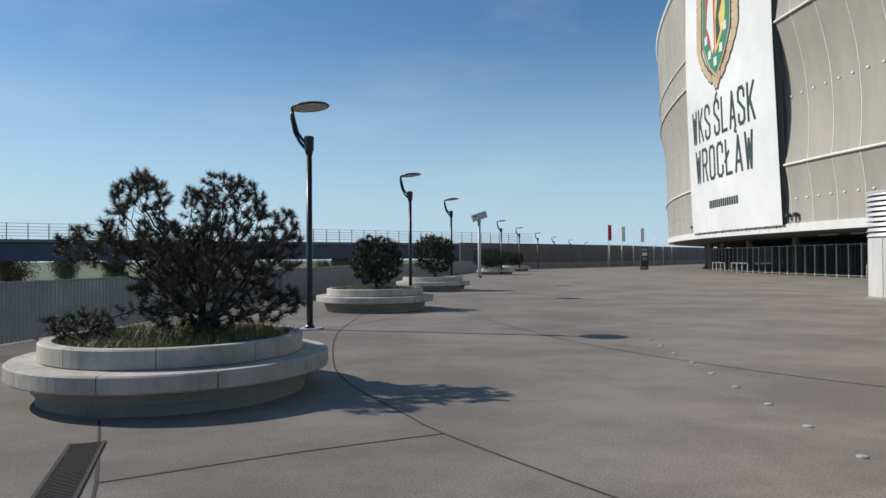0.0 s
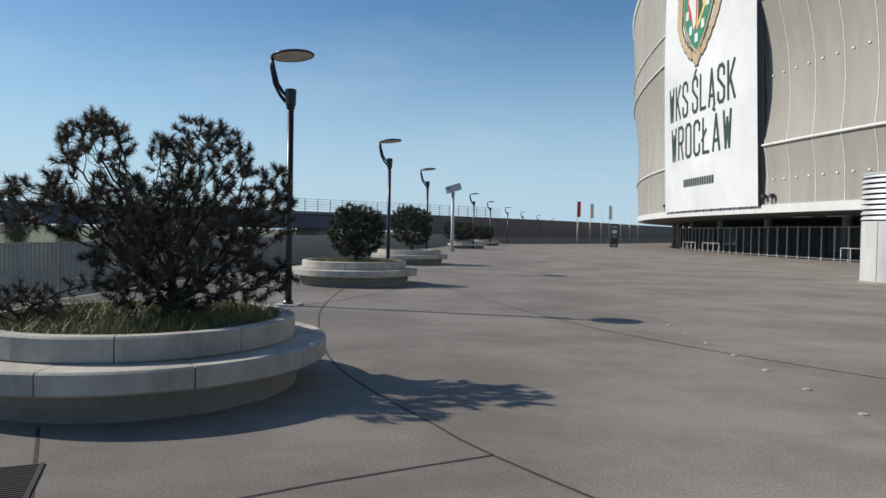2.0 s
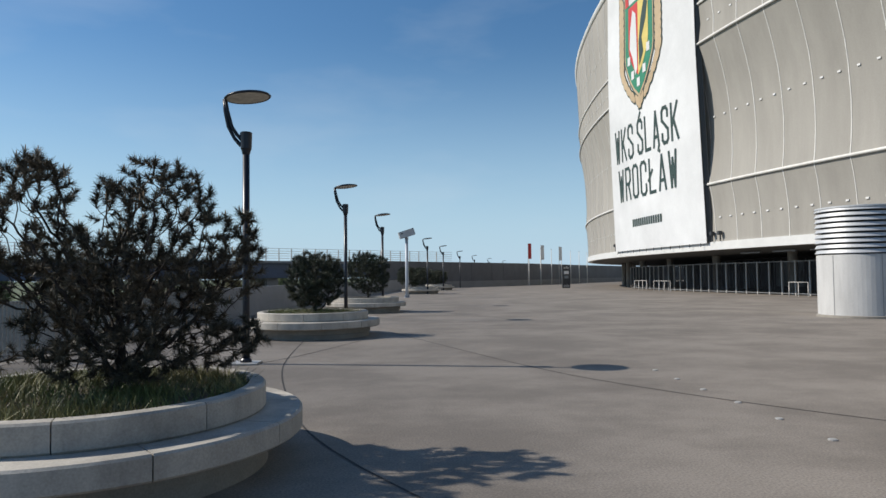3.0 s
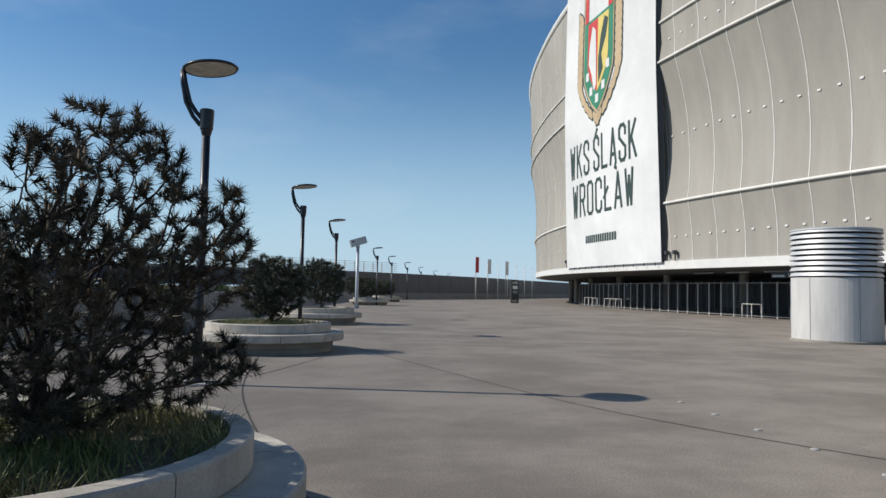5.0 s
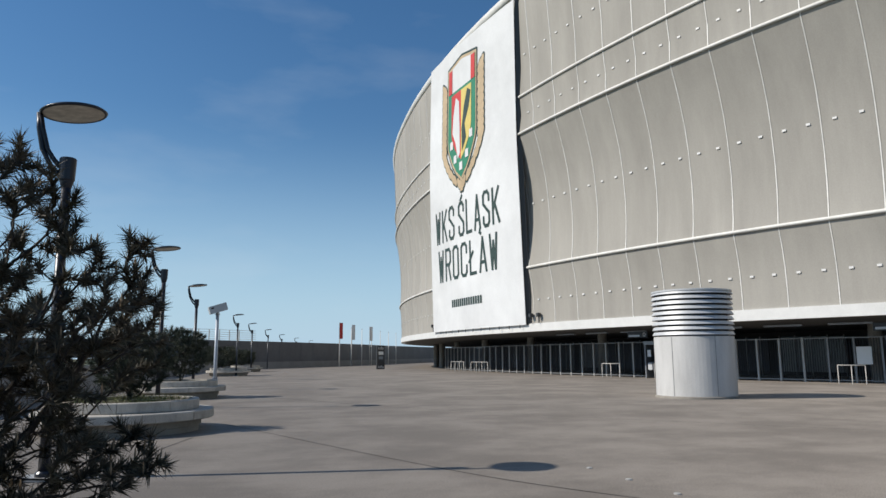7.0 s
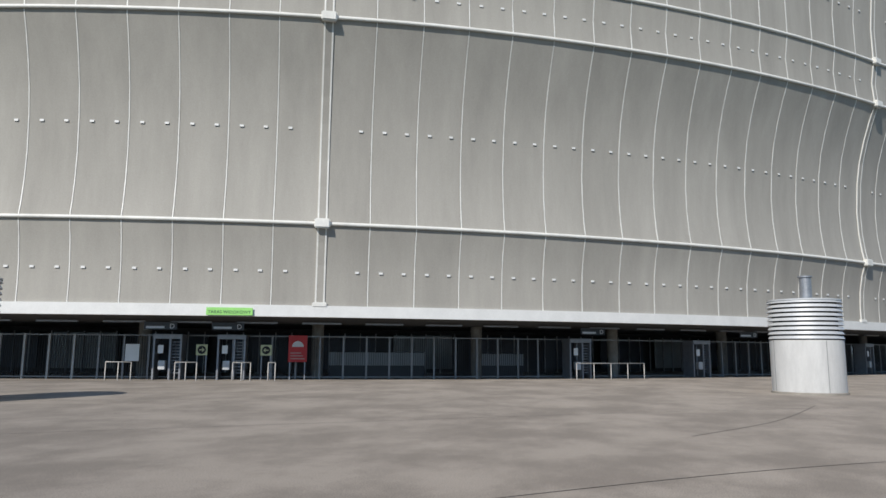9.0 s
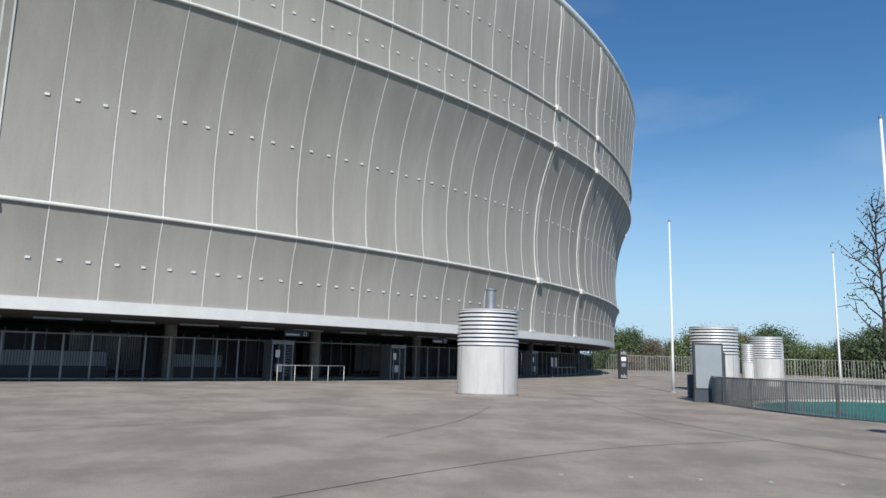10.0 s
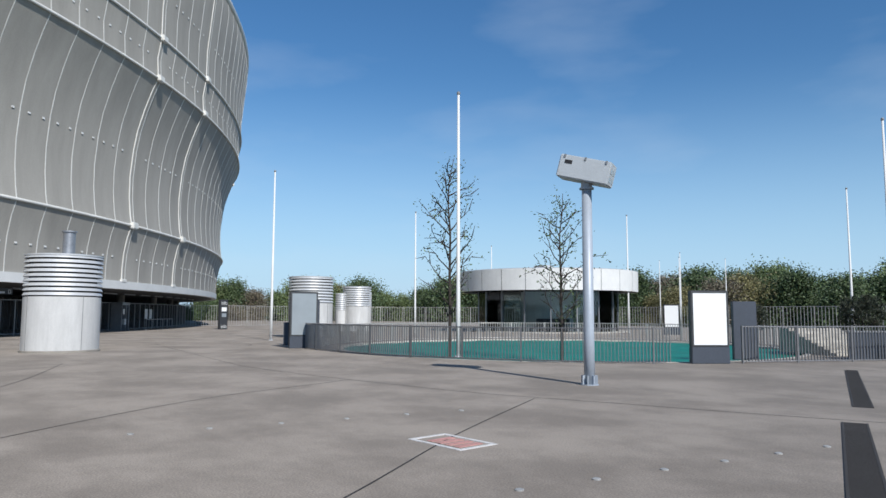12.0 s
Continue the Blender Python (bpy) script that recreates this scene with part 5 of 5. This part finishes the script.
tree(23.2, -12.35, -0.12, 8.2, 3.1, 1, M_LEAF3, 850, 0.055, "slender young tree with sparse fresh leaves by the court fence", "young_tree", 0.18, 34, 0.15, girth=0.0105)
tree(18.7, -13.8, -0.12, 6.3, 2.7, 2, M_LEAF3, 750, 0.055, "slender young tree with sparse fresh leaves by the court fence", "young_tree", 0.16, 30, 0.15, girth=0.0105)

WOODS = [tree(70 + 8 * i, -140, -5, 15, 11, 30 + i, mm, 15000, 0.22, lab, "woodland_tree", 0.18, 30, 0.95, group="woodland behind the plaza") for i, (mm, lab) in enumerate(
    ((M_LEAF, "broad fresh green woodland tree"), (M_LEAF3, "dark green woodland tree"), (M_LEAF2, "olive yellow budding woodland tree"), (M_LEAF4, "brown barely budding woodland tree")))]
rng = np.random.default_rng(5)
for i in range(120):
    k = i % 60
    a = radians(-14 - k * 1.75)
    r = (118 + rng.uniform(-6, 8) if i < 60 else 140 + rng.uniform(-8, 12)) + 28 * max(0, math.cos(a)) ** 2
    s = rng.uniform(0.45, 1.02) * (0.84 + 0.35 * (k / 60))
    kind = rng.choice(4, p=(0.34, 0.28, 0.2, 0.18))
    copy_thing(WOODS[kind], pose(5 + r * math.cos(a), 0 + r * math.sin(a), -5, 0, 0, rng.uniform(0, 360)) @ Matrix.Diagonal((s * rng.uniform(0.9, 1.25), s, s, 1)))
for i in range(26):
    a = radians(100 + i * 3.2)
    r = 135 + rng.uniform(-25, 30)
    s = rng.uniform(0.4, 0.62)
    copy_thing(WOODS[rng.choice(4)], pose(r * math.cos(a), r * math.sin(a), -5, 0, 0, rng.uniform(0, 360)) @ Matrix.Diagonal((s, s, s, 1)))
blk = thing("apartment_block", "pale distant apartment block above the trees", "building", (-2, -205, -5), 10)
part("walls", bx(-9, 9, -5, 5, 0, 16.5), M_WHITE, blk)
part("roof", bx(-9.5, 9.5, -5.5, 5.5, 16.5, 17.2), M_SOFFIT, blk)
for i in range(6):
    for j in range(5):
        part("window", bx(-8 + i * 2.9, -6.4 + i * 2.9, 4.95, 5.05, 1.5 + j * 3.1, 3.1 + j * 3.1), M_SLATE, blk)
